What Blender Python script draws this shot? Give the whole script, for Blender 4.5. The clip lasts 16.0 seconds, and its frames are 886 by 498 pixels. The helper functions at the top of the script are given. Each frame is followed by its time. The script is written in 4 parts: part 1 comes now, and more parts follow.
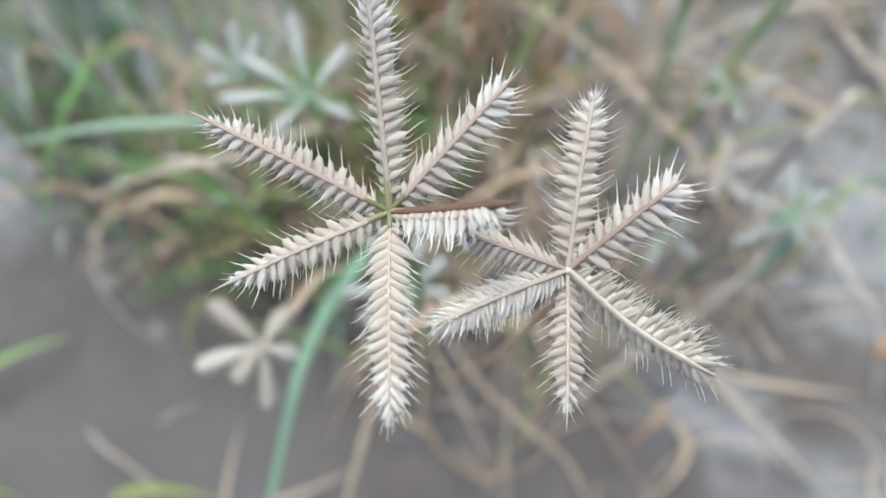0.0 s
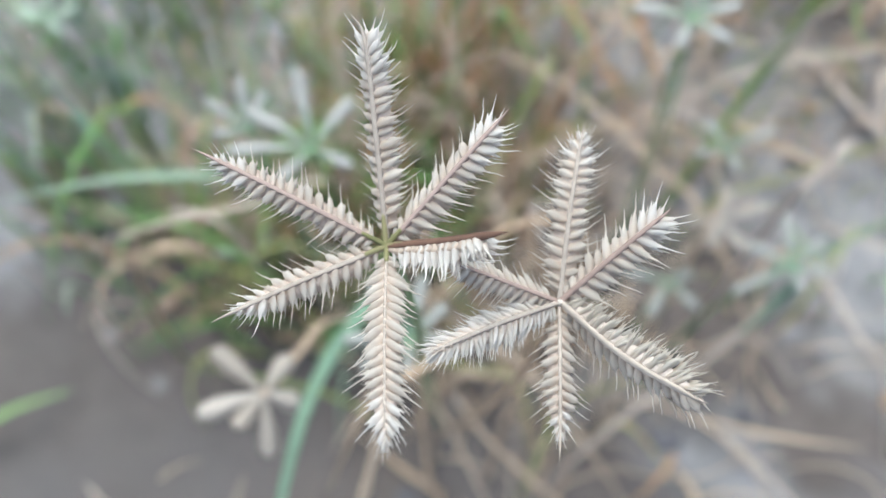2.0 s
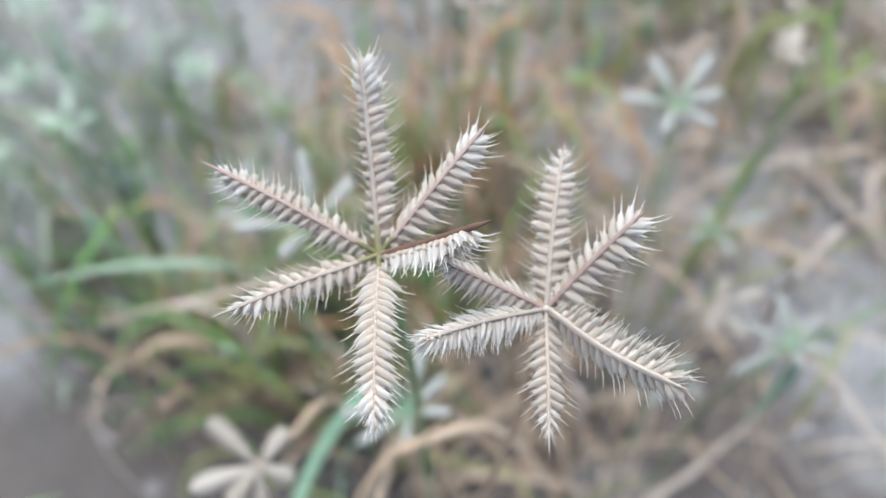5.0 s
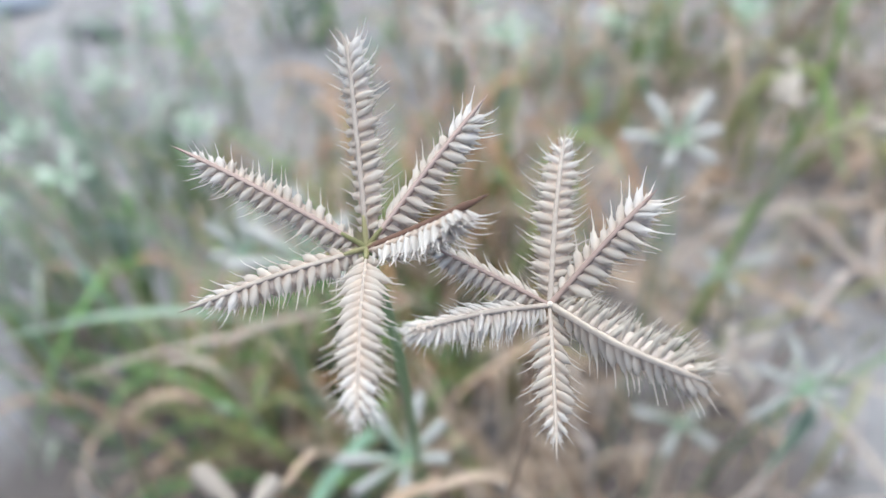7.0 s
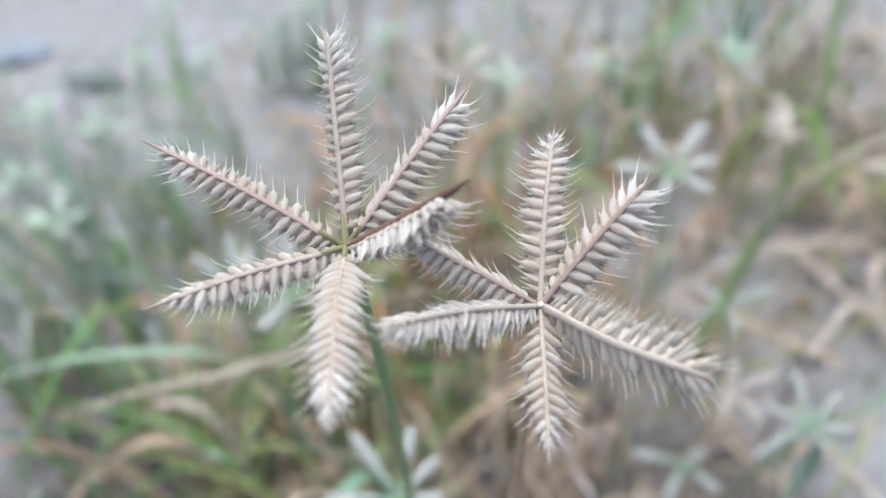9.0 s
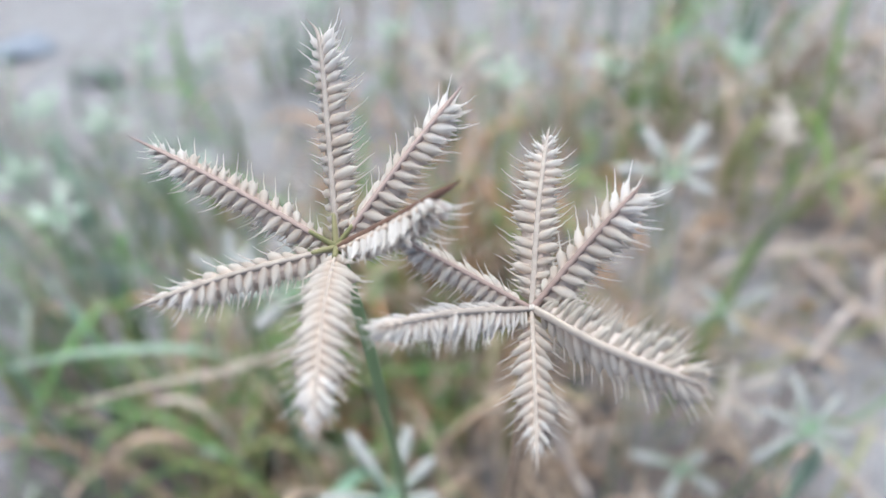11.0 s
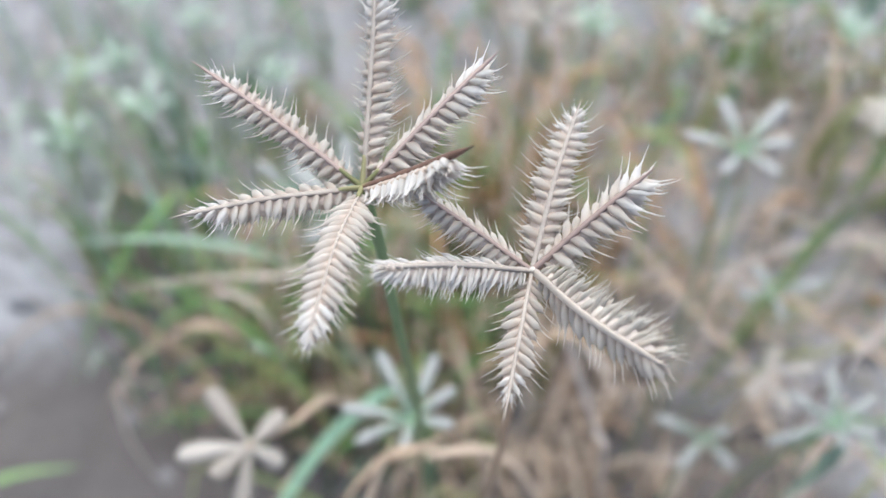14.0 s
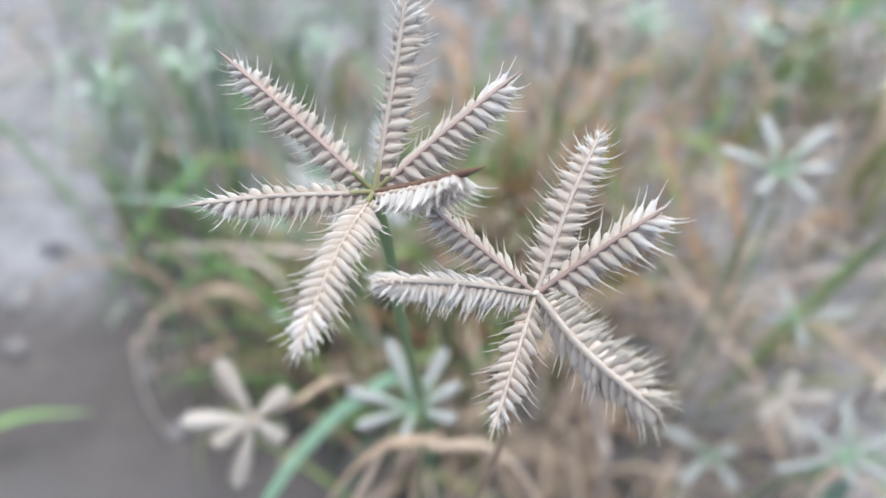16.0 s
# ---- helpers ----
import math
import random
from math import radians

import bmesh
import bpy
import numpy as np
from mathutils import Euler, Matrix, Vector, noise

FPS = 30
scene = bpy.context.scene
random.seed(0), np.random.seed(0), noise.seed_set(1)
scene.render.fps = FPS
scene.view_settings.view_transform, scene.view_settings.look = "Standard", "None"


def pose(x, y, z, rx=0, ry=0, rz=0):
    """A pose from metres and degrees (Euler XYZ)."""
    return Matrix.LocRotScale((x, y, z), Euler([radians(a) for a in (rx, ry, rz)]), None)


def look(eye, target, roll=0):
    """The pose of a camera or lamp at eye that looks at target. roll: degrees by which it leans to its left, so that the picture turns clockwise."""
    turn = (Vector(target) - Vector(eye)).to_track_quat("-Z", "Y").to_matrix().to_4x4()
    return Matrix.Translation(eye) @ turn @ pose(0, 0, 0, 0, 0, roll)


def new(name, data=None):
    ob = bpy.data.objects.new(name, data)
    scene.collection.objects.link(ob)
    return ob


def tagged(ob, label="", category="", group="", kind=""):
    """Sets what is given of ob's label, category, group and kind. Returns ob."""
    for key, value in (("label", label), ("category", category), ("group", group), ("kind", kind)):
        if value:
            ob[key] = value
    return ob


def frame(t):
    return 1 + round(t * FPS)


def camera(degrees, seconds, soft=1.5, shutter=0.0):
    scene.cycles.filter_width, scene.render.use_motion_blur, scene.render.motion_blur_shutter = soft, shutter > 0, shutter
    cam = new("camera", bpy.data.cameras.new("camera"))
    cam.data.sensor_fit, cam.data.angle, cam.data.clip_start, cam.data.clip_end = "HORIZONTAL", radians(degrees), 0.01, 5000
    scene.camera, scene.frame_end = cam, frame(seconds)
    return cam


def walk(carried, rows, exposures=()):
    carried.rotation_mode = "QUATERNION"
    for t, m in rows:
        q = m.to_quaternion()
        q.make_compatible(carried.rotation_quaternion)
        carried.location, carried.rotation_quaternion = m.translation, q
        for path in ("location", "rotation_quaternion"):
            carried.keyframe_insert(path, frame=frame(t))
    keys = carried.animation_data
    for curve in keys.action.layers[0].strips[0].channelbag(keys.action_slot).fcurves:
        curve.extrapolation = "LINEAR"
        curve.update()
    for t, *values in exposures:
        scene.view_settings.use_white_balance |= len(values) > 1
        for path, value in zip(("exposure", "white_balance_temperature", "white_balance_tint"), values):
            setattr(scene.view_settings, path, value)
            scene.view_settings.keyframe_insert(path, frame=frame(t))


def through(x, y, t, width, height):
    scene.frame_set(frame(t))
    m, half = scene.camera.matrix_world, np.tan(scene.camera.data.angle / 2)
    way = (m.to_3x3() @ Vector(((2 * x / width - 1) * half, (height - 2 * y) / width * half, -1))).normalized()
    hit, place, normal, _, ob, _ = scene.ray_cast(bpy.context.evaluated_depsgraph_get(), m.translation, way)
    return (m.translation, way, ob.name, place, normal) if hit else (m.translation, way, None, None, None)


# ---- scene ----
cam = camera(62.2, 16.0)
cam.data.dof.use_dof, cam.data.dof.focus_distance, cam.data.dof.aperture_fstop = True, 0.088, 11.5
METRES, EYE, TILT, LEAN, TURN = 0.093, 0.52, -62.0, 0.0, 0.0
ROWS = [
    (0.0, 0.01058, 0.00714, -0.02188, 0.140, -0.072, -0.297),
    (0.5, 0.01161, -0.01023, -0.03052, 0.171, 2.456, -0.449),
    (1.0, 0.01384, -0.02454, -0.03727, 0.328, 3.467, -0.390),
    (1.5, 0.01969, -0.03503, -0.04624, 0.502, 3.787, -0.286),
    (2.0, 0.02428, -0.02631, -0.05439, 0.515, 4.300, -0.116),
    (2.5, 0.02372, -0.02550, -0.06827, 0.507, 5.925, -0.047),
    (3.0, 0.02358, -0.02459, -0.10108, 0.618, 7.026, 0.134),
    (3.5, 0.03502, -0.04899, -0.12150, 0.412, 8.270, 0.245),
    (4.0, 0.03208, -0.06102, -0.15529, 0.903, 10.539, 0.018),
    (4.5, 0.03753, -0.05795, -0.18444, 0.910, 11.910, -0.074),
    (5.0, 0.04391, -0.05004, -0.21573, 0.829, 13.440, 0.220),
    (7.5, 0.05721, 0.08064, -0.30836, 1.337, 19.655, 0.735),
    (8.0, 0.06656, 0.09114, -0.32369, 1.528, 20.658, 0.778),
    (8.5, 0.07748, 0.11318, -0.32884, 1.326, 21.499, 0.992),
    (9.0, 0.06796, 0.13704, -0.33506, 1.034, 22.493, 1.132),
    (11.5, 0.09537, 0.14309, -0.32942, 1.019, 22.312, -0.076),
    (12.0, 0.12321, 0.12809, -0.32320, 1.475, 20.384, -1.631),
    (12.5, 0.14170, 0.09093, -0.31930, 2.144, 19.162, -3.468),
    (13.0, 0.15819, 0.07254, -0.30660, 2.521, 18.196, -5.258),
    (13.5, 0.14095, 0.07749, -0.31304, 3.383, 17.402, -6.978),
    (14.0, 0.15672, 0.07019, -0.32255, 3.228, 16.834, -9.223),
    (14.5, 0.17165, 0.03170, -0.32930, 3.576, 16.154, -11.459),
    (15.0, 0.20099, 0.00527, -0.31344, 3.391, 15.808, -13.080),
    (15.5, 0.17318, 0.00830, -0.30632, 3.901, 15.638, -14.267),
    (16.0, 0.17718, 0.07152, -0.27210, 3.838, 15.229, -15.319),
]
EXPOSURES = ((0.0, 0.88, 5570, -4), (5.0, 0.94, 5560, -1), (16.0, 0.95, 5550, 1))
walk(cam, [(t, pose(0, 0, EYE, TILT, LEAN, TURN) @ pose(METRES * x, METRES * y, METRES * z, 90 + pitch, roll, yaw)) for t, x, y, z, yaw, pitch, roll in ROWS],
     EXPOSURES)

# ---- world, sun, exposure ----
world = bpy.data.worlds.new("open_shade_sky")
world.use_nodes = True
scene.world = world
wn = world.node_tree.nodes
sky = wn.new("ShaderNodeTexSky")
sky.sky_type = "NISHITA"
sky.sun_disc = False
sky.sun_elevation = radians(74)
sky.sun_rotation = radians(-23)
sky.air_density, sky.dust_density, sky.ozone_density = 0.6, 9.0, 0.0
world.node_tree.links.new(sky.outputs[0], wn["Background"].inputs[0])
wn["Background"].inputs[1].default_value = 0.15
sun = new("sun", bpy.data.lights.new("sun", "SUN"))
sun.data.energy, sun.data.angle, sun.data.color = 0.5, radians(120), (1.0, 0.95, 0.88)
sun.matrix_world = look((-0.29, 0.69, 2.6), (0, 0, 0))


# ---- materials ----
def nodes_of(name):
    m = bpy.data.materials.new(name)
    m.use_nodes = True
    nt = m.node_tree
    return m, nt, nt.nodes["Principled BSDF"], nt.nodes["Material Output"]


def mix_rgb(nt, fac, a, b):
    n = nt.nodes.new("ShaderNodeMix")
    n.data_type = "RGBA"
    for socket, value in ((n.inputs[0], fac), (n.inputs[6], a), (n.inputs[7], b)):
        if isinstance(value, (int, float)):
            socket.default_value = value
        elif isinstance(value, tuple):
            socket.default_value = (*value, 1)
        else:
            nt.links.new(value, socket)
    return n.outputs[2]


def noise_of(nt, scale, detail=4, rough=0.6, coord="Object", stretch=(1, 1, 1), low=0.35, high=0.65):
    tc = nt.nodes.new("ShaderNodeTexCoord")
    mp = nt.nodes.new("ShaderNodeMapping")
    mp.inputs["Scale"].default_value = stretch
    nt.links.new(tc.outputs[coord], mp.inputs[0])
    n = nt.nodes.new("ShaderNodeTexNoise")
    n.inputs["Scale"].default_value, n.inputs["Detail"].default_value, n.inputs["Roughness"].default_value = scale, detail, rough
    nt.links.new(mp.outputs[0], n.inputs["Vector"])
    r = nt.nodes.new("ShaderNodeMapRange")
    r.inputs[1].default_value, r.inputs[2].default_value = low, high
    nt.links.new(n.outputs[0], r.inputs[0])
    return r.outputs[0]


def bump_of(nt, bsdf, height, strength, distance):
    b = nt.nodes.new("ShaderNodeBump")
    b.inputs["Strength"].default_value, b.inputs["Distance"].default_value = strength, distance
    nt.links.new(height, b.inputs["Height"])
    nt.links.new(b.outputs[0], bsdf.inputs["Normal"])


def plant_mat(name, a, b, c, rough=0.6, scale=900, through=0.25, stretch=(1, 1, 1), bump=0.25):
    """Thin plant tissue: two tints by grain, a third by object, some light passing through."""
    m, nt, bsdf, out = nodes_of(name)
    grain = noise_of(nt, scale, 3, 0.6, stretch=stretch)
    info = nt.nodes.new("ShaderNodeObjectInfo")
    island = nt.nodes.new("ShaderNodeNewGeometry")
    both = nt.nodes.new("ShaderNodeMath")
    both.operation = "ADD"
    nt.links.new(info.outputs["Random"], both.inputs[0])
    nt.links.new(island.outputs["Random Per Island"], both.inputs[1])
    part_of = nt.nodes.new("ShaderNodeMath")
    part_of.operation = "FRACT"
    nt.links.new(both.outputs[0], part_of.inputs[0])
    col = mix_rgb(nt, grain, a, b)
    col = mix_rgb(nt, part_of.outputs[0], col, c)
    nt.links.new(col, bsdf.inputs["Base Color"])
    bsdf.inputs["Roughness"].default_value = rough
    bsdf.inputs["Specular IOR Level"].default_value = 0.2
    bump_of(nt, bsdf, grain, bump, 0.0002)
    if through:
        tr = nt.nodes.new("ShaderNodeBsdfTranslucent")
        nt.links.new(col, tr.inputs[0])
        ms = nt.nodes.new("ShaderNodeMixShader")
        ms.inputs[0].default_value = through
        nt.links.new(bsdf.outputs[0], ms.inputs[1])
        nt.links.new(tr.outputs[0], ms.inputs[2])
        nt.links.new(ms.outputs[0], out.inputs[0])
    return m


def ripening_mat(name, green, pale, c):
    """Spikes that are still green at the foot and pale towards the tip; 'ripe' runs from foot to tip."""
    m, nt, bsdf, out = nodes_of(name)
    ripe = nt.nodes.new("ShaderNodeAttribute")
    ripe.attribute_name = "ripe"
    grain = noise_of(nt, 500, 3)
    edge = nt.nodes.new("ShaderNodeMapRange")
    edge.inputs[1].default_value, edge.inputs[2].default_value = 0.05, 0.6
    nt.links.new(ripe.outputs["Fac"], edge.inputs[0])
    col = mix_rgb(nt, edge.outputs[0], green, mix_rgb(nt, grain, pale, c))
    nt.links.new(col, bsdf.inputs["Base Color"])
    bsdf.inputs["Roughness"].default_value = 0.6
    bump_of(nt, bsdf, grain, 0.2, 0.0003)
    return m


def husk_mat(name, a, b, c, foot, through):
    """Papery husk, pinkish at its foot and cream towards the bristle; the foot's tan also tints shaded undersides."""
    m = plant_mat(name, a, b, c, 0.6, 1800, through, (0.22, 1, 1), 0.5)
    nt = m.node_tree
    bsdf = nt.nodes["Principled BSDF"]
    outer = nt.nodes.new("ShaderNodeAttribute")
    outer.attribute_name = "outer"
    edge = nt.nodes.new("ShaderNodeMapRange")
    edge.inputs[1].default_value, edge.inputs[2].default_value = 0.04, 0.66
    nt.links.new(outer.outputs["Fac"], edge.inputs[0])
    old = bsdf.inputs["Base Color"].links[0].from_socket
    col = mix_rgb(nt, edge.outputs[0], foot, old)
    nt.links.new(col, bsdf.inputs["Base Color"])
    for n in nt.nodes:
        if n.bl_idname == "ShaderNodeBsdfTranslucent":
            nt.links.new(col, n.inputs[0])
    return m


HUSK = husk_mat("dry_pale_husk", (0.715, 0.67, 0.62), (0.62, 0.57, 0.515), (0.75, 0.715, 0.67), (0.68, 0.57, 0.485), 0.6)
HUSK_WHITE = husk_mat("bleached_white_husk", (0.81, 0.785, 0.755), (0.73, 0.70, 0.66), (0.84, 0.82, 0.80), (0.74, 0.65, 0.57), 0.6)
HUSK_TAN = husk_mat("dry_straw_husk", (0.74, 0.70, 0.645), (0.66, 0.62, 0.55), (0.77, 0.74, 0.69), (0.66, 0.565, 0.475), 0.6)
CHAFF = plant_mat("tan_inner_chaff", (0.73, 0.63, 0.555), (0.63, 0.52, 0.45), (0.77, 0.69, 0.63), 0.8, 2600, 0.3, (1, 1, 1), 0.6)
HUSK_CREAM = plant_mat("cream_far_husk", (0.50, 0.455, 0.40), (0.39, 0.345, 0.295), (0.55, 0.51, 0.455), 0.6, 900, 0.3)
HUSK_FAR = plant_mat("withered_husk", (0.47, 0.425, 0.375), (0.33, 0.285, 0.24), (0.52, 0.48, 0.435), 0.6, 900, 0.3)
RACHIS = plant_mat("pinkish_dry_rachis", (0.33, 0.245, 0.215), (0.25, 0.18, 0.155), (0.38, 0.295, 0.265), 0.75, 700, 0.0)
# Paler rachis: own tint on some spikes, painted-in light on upturned ones.
RACHIS_PALE_LIT = plant_mat("pale_lit_dry_rachis", (0.39, 0.345, 0.305), (0.31, 0.265, 0.23), (0.45, 0.405, 0.365), 0.75, 700, 0.0)
DRIED_HUB = plant_mat("whitish_dried_hub", (0.55, 0.50, 0.44), (0.44, 0.39, 0.34), (0.60, 0.56, 0.51), 0.7, 700, 0.1)
RACHIS_BROWN = plant_mat("brown_dry_rachis", (0.115, 0.066, 0.048), (0.055, 0.032, 0.025), (0.18, 0.11, 0.082), 0.55, 500, 0.0)
GREEN_BASE = plant_mat("olive_green_stalk", (0.19, 0.20, 0.085), (0.13, 0.14, 0.06), (0.26, 0.24, 0.13), 0.45, 600, 0.1)
CULM = plant_mat("green_culm", (0.16, 0.27, 0.12), (0.11, 0.20, 0.08), (0.22, 0.31, 0.15), 0.4, 300, 0.1)
CULM_BRIGHT = plant_mat("yellowish_green_culm", (0.26, 0.40, 0.13), (0.19, 0.31, 0.09), (0.33, 0.44, 0.18), 0.4, 300, 0.15)
DRY_CULM = plant_mat("tan_dry_culm", (0.50, 0.38, 0.27), (0.36, 0.26, 0.18), (0.56, 0.45, 0.34), 0.55, 300, 0.1)
LEAF = plant_mat("fresh_green_leaf", (0.21, 0.39, 0.12), (0.145, 0.30, 0.085), (0.30, 0.44, 0.19), 0.4, 260, 0.35)
LEAF_BLUE = plant_mat("bluish_green_leaf", (0.22, 0.37, 0.26), (0.17, 0.28, 0.19), (0.34, 0.43, 0.33), 0.42, 220, 0.3)
LEAF_PALE = plant_mat("pale_glaucous_leaf", (0.38, 0.48, 0.37), (0.29, 0.39, 0.29), (0.47, 0.53, 0.45), 0.5, 220, 0.35)
LEAF_OLIVE = plant_mat("olive_ageing_leaf", (0.33, 0.36, 0.14), (0.40, 0.34, 0.17), (0.25, 0.32, 0.11), 0.5, 180, 0.3)
DRY_LEAF = plant_mat("dry_tan_leaf", (0.53, 0.42, 0.31), (0.41, 0.30, 0.21), (0.60, 0.50, 0.40), 0.6, 220, 0.3)
ORANGE_LEAF = plant_mat("rusty_orange_leaf", (0.46, 0.26, 0.13), (0.33, 0.17, 0.09), (0.53, 0.34, 0.19), 0.6, 220, 0.3)
PALE_STRAW = plant_mat("pale_bleached_straw", (0.50, 0.43, 0.37), (0.38, 0.31, 0.26), (0.56, 0.49, 0.44), 0.55, 220, 0.2)
RIPENING = ripening_mat("ripening_spike", (0.175, 0.27, 0.16), (0.37, 0.37, 0.355), (0.27, 0.27, 0.255))
UNRIPE = ripening_mat("unripe_spike", (0.165, 0.255, 0.17), (0.32, 0.325, 0.31), (0.235, 0.245, 0.23))
MINT = ripening_mat("young_green_spike", (0.20, 0.34, 0.19), (0.47, 0.56, 0.46), (0.37, 0.46, 0.36))
THATCH = plant_mat("dark_brown_thatch", (0.34, 0.25, 0.18), (0.24, 0.16, 0.11), (0.40, 0.30, 0.22), 0.7, 220, 0.15)
DARK_STONE = plant_mat("dark_stone", (0.10, 0.10, 0.11), (0.06, 0.06, 0.065), (0.13, 0.13, 0.145), 0.85, 120, 0.0, bump=0.6)
CLOD = plant_mat("grey_soil_clod", (0.20, 0.19, 0.195), (0.15, 0.142, 0.145), (0.23, 0.22, 0.225), 0.9, 160, 0.0, bump=0.6)
BLUE_STONE = plant_mat("bluish_stone", (0.21, 0.235, 0.28), (0.15, 0.17, 0.21), (0.25, 0.275, 0.32), 0.8, 120, 0.0, bump=0.6)
STONE = plant_mat("grey_stone", (0.26, 0.25, 0.27), (0.17, 0.16, 0.17), (0.34, 0.33, 0.35), 0.8, 120, 0.0, bump=0.6)


def soil_mat():
    m, nt, bsdf, out = nodes_of("grey_sandy_soil")
    broad = noise_of(nt, 5.5, 3, 0.55, low=0.38, high=0.62)
    mid = noise_of(nt, 30, 4, 0.65, low=0.4, high=0.62)
    fine = noise_of(nt, 420, 3, 0.6)
    col = mix_rgb(nt, broad, (0.235, 0.225, 0.229), (0.275, 0.275, 0.298))
    # Soil turns darker and browner inside a wide, wobbly oval near the culms.
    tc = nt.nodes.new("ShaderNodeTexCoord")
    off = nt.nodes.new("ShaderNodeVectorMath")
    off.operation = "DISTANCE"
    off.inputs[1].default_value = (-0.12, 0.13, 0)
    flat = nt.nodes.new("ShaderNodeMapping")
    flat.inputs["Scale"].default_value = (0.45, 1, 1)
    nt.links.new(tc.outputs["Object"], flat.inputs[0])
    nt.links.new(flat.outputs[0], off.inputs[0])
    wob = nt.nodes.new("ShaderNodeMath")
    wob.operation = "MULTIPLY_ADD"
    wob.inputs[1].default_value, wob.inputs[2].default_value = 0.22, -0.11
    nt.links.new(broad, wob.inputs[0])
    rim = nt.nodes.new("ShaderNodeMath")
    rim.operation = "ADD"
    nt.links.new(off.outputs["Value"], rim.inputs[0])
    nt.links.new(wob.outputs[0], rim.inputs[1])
    brown_mask = nt.nodes.new("ShaderNodeMapRange")
    brown_mask.inputs[1].default_value, brown_mask.inputs[2].default_value = 0.32, 0.18
    nt.links.new(rim.outputs[0], brown_mask.inputs[0])
    col = mix_rgb(nt, mid, col, (0.150, 0.142, 0.148))
    half = nt.nodes.new("ShaderNodeMath")
    half.operation = "MULTIPLY"
    half.inputs[1].default_value = 0.5
    nt.links.new(fine, half.inputs[0])
    col = mix_rgb(nt, half.outputs[0], col, (0.37, 0.365, 0.375))
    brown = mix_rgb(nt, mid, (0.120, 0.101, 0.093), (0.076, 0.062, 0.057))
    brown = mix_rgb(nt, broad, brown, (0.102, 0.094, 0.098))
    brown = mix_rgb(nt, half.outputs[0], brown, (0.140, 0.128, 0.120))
    col = mix_rgb(nt, brown_mask.outputs[0], col, brown)
    nt.links.new(col, bsdf.inputs["Base Color"])
    bsdf.inputs["Roughness"].default_value = 0.9
    total = nt.nodes.new("ShaderNodeMath")
    total.operation = "ADD"
    nt.links.new(mid, total.inputs[0])
    nt.links.new(half.outputs[0], total.inputs[1])
    bump_of(nt, bsdf, total.outputs[0], 0.7, 0.004)
    return m


SOIL = soil_mat()


# ---- mesh helpers ----
def link(name, bm, material, parent=None, label=""):
    me = bpy.data.meshes.new(name)
    bm.normal_update()
    bm.to_mesh(me)
    bm.free()
    for p in me.polygons:
        p.use_smooth = True
    me.materials.append(material)
    ob = new(name, me)
    ob.parent = parent
    return tagged(ob, label)


def part(name, bm, material, parent, label=""):
    return link(name, bm, material, parent, label)


def spline(points, n):
    """n + 1 points of a Catmull-Rom curve through the points."""
    p = [Vector(q) for q in points]
    p = [2 * p[0] - p[1]] + p + [2 * p[-1] - p[-2]]
    out = []
    m = len(p) - 3
    for k in range(n + 1):
        u = k / n * m
        i = min(int(u), m - 1)
        t = u - i
        a, b, c, d = p[i:i + 4]
        out.append(0.5 * (2 * b + (c - a) * t + (2 * a - 5 * b + 4 * c - d) * t * t + (3 * b - a - 3 * c + d) * t ** 3))
    return out


def evenly(points, n):
    """n + 1 points at even distances along a fine line of points."""
    gone = np.concatenate(([0.0], np.cumsum([(b - a).length for a, b in zip(points, points[1:])])))
    want = np.linspace(0, gone[-1], n + 1)
    return [Vector([float(np.interp(w, gone, [p[i] for p in points])) for i in range(3)]) for w in want]


def loft(bm, rings):
    """Skin closed rings of equal length, with both ends closed."""
    made = [[bm.verts.new(v) for v in ring] for ring in rings]
    k = len(made[0])
    for a, b in zip(made, made[1:]):
        for i in range(k):
            bm.faces.new((a[i], a[(i + 1) % k], b[(i + 1) % k], b[i]))
    bm.faces.new(made[0][::-1])
    bm.faces.new(made[-1])
    return made


def frames(path, up):
    """For each point of the path: the point, the sideways and the upward direction."""
    out = []
    for i, p in enumerate(path):
        d = (path[min(i + 1, len(path) - 1)] - path[max(i - 1, 0)]).normalized()
        s = d.cross(up)
        if s.length < 1e-4:
            s = d.cross(Vector((0.3, 1, 0.1)))
        s.normalize()
        out.append((p, s, s.cross(d).normalized()))
    return out


def tube(bm, points, r0, r1, sides=8, n=24, knots=(), pointed=False):
    """A round culm that tapers, with swollen joints at the shares of its length in knots."""
    rings = []
    for k, (p, s, u) in enumerate(frames(spline(points, n), Vector((0.21, 0.9, 0.35)))):
        t = k / n
        r = r0 + (r1 - r0) * t
        for q in knots:
            r *= 1 + 0.45 * math.exp(-((t - q) / 0.02) ** 2)
        if pointed:
            r *= max(0.08, min(1.0, t / 0.15, (1 - t) / 0.1))
        rings.append([p + r * (math.cos(a) * s + math.sin(a) * u) for a in (2 * math.pi * i / sides for i in range(sides))])
    loft(bm, rings)


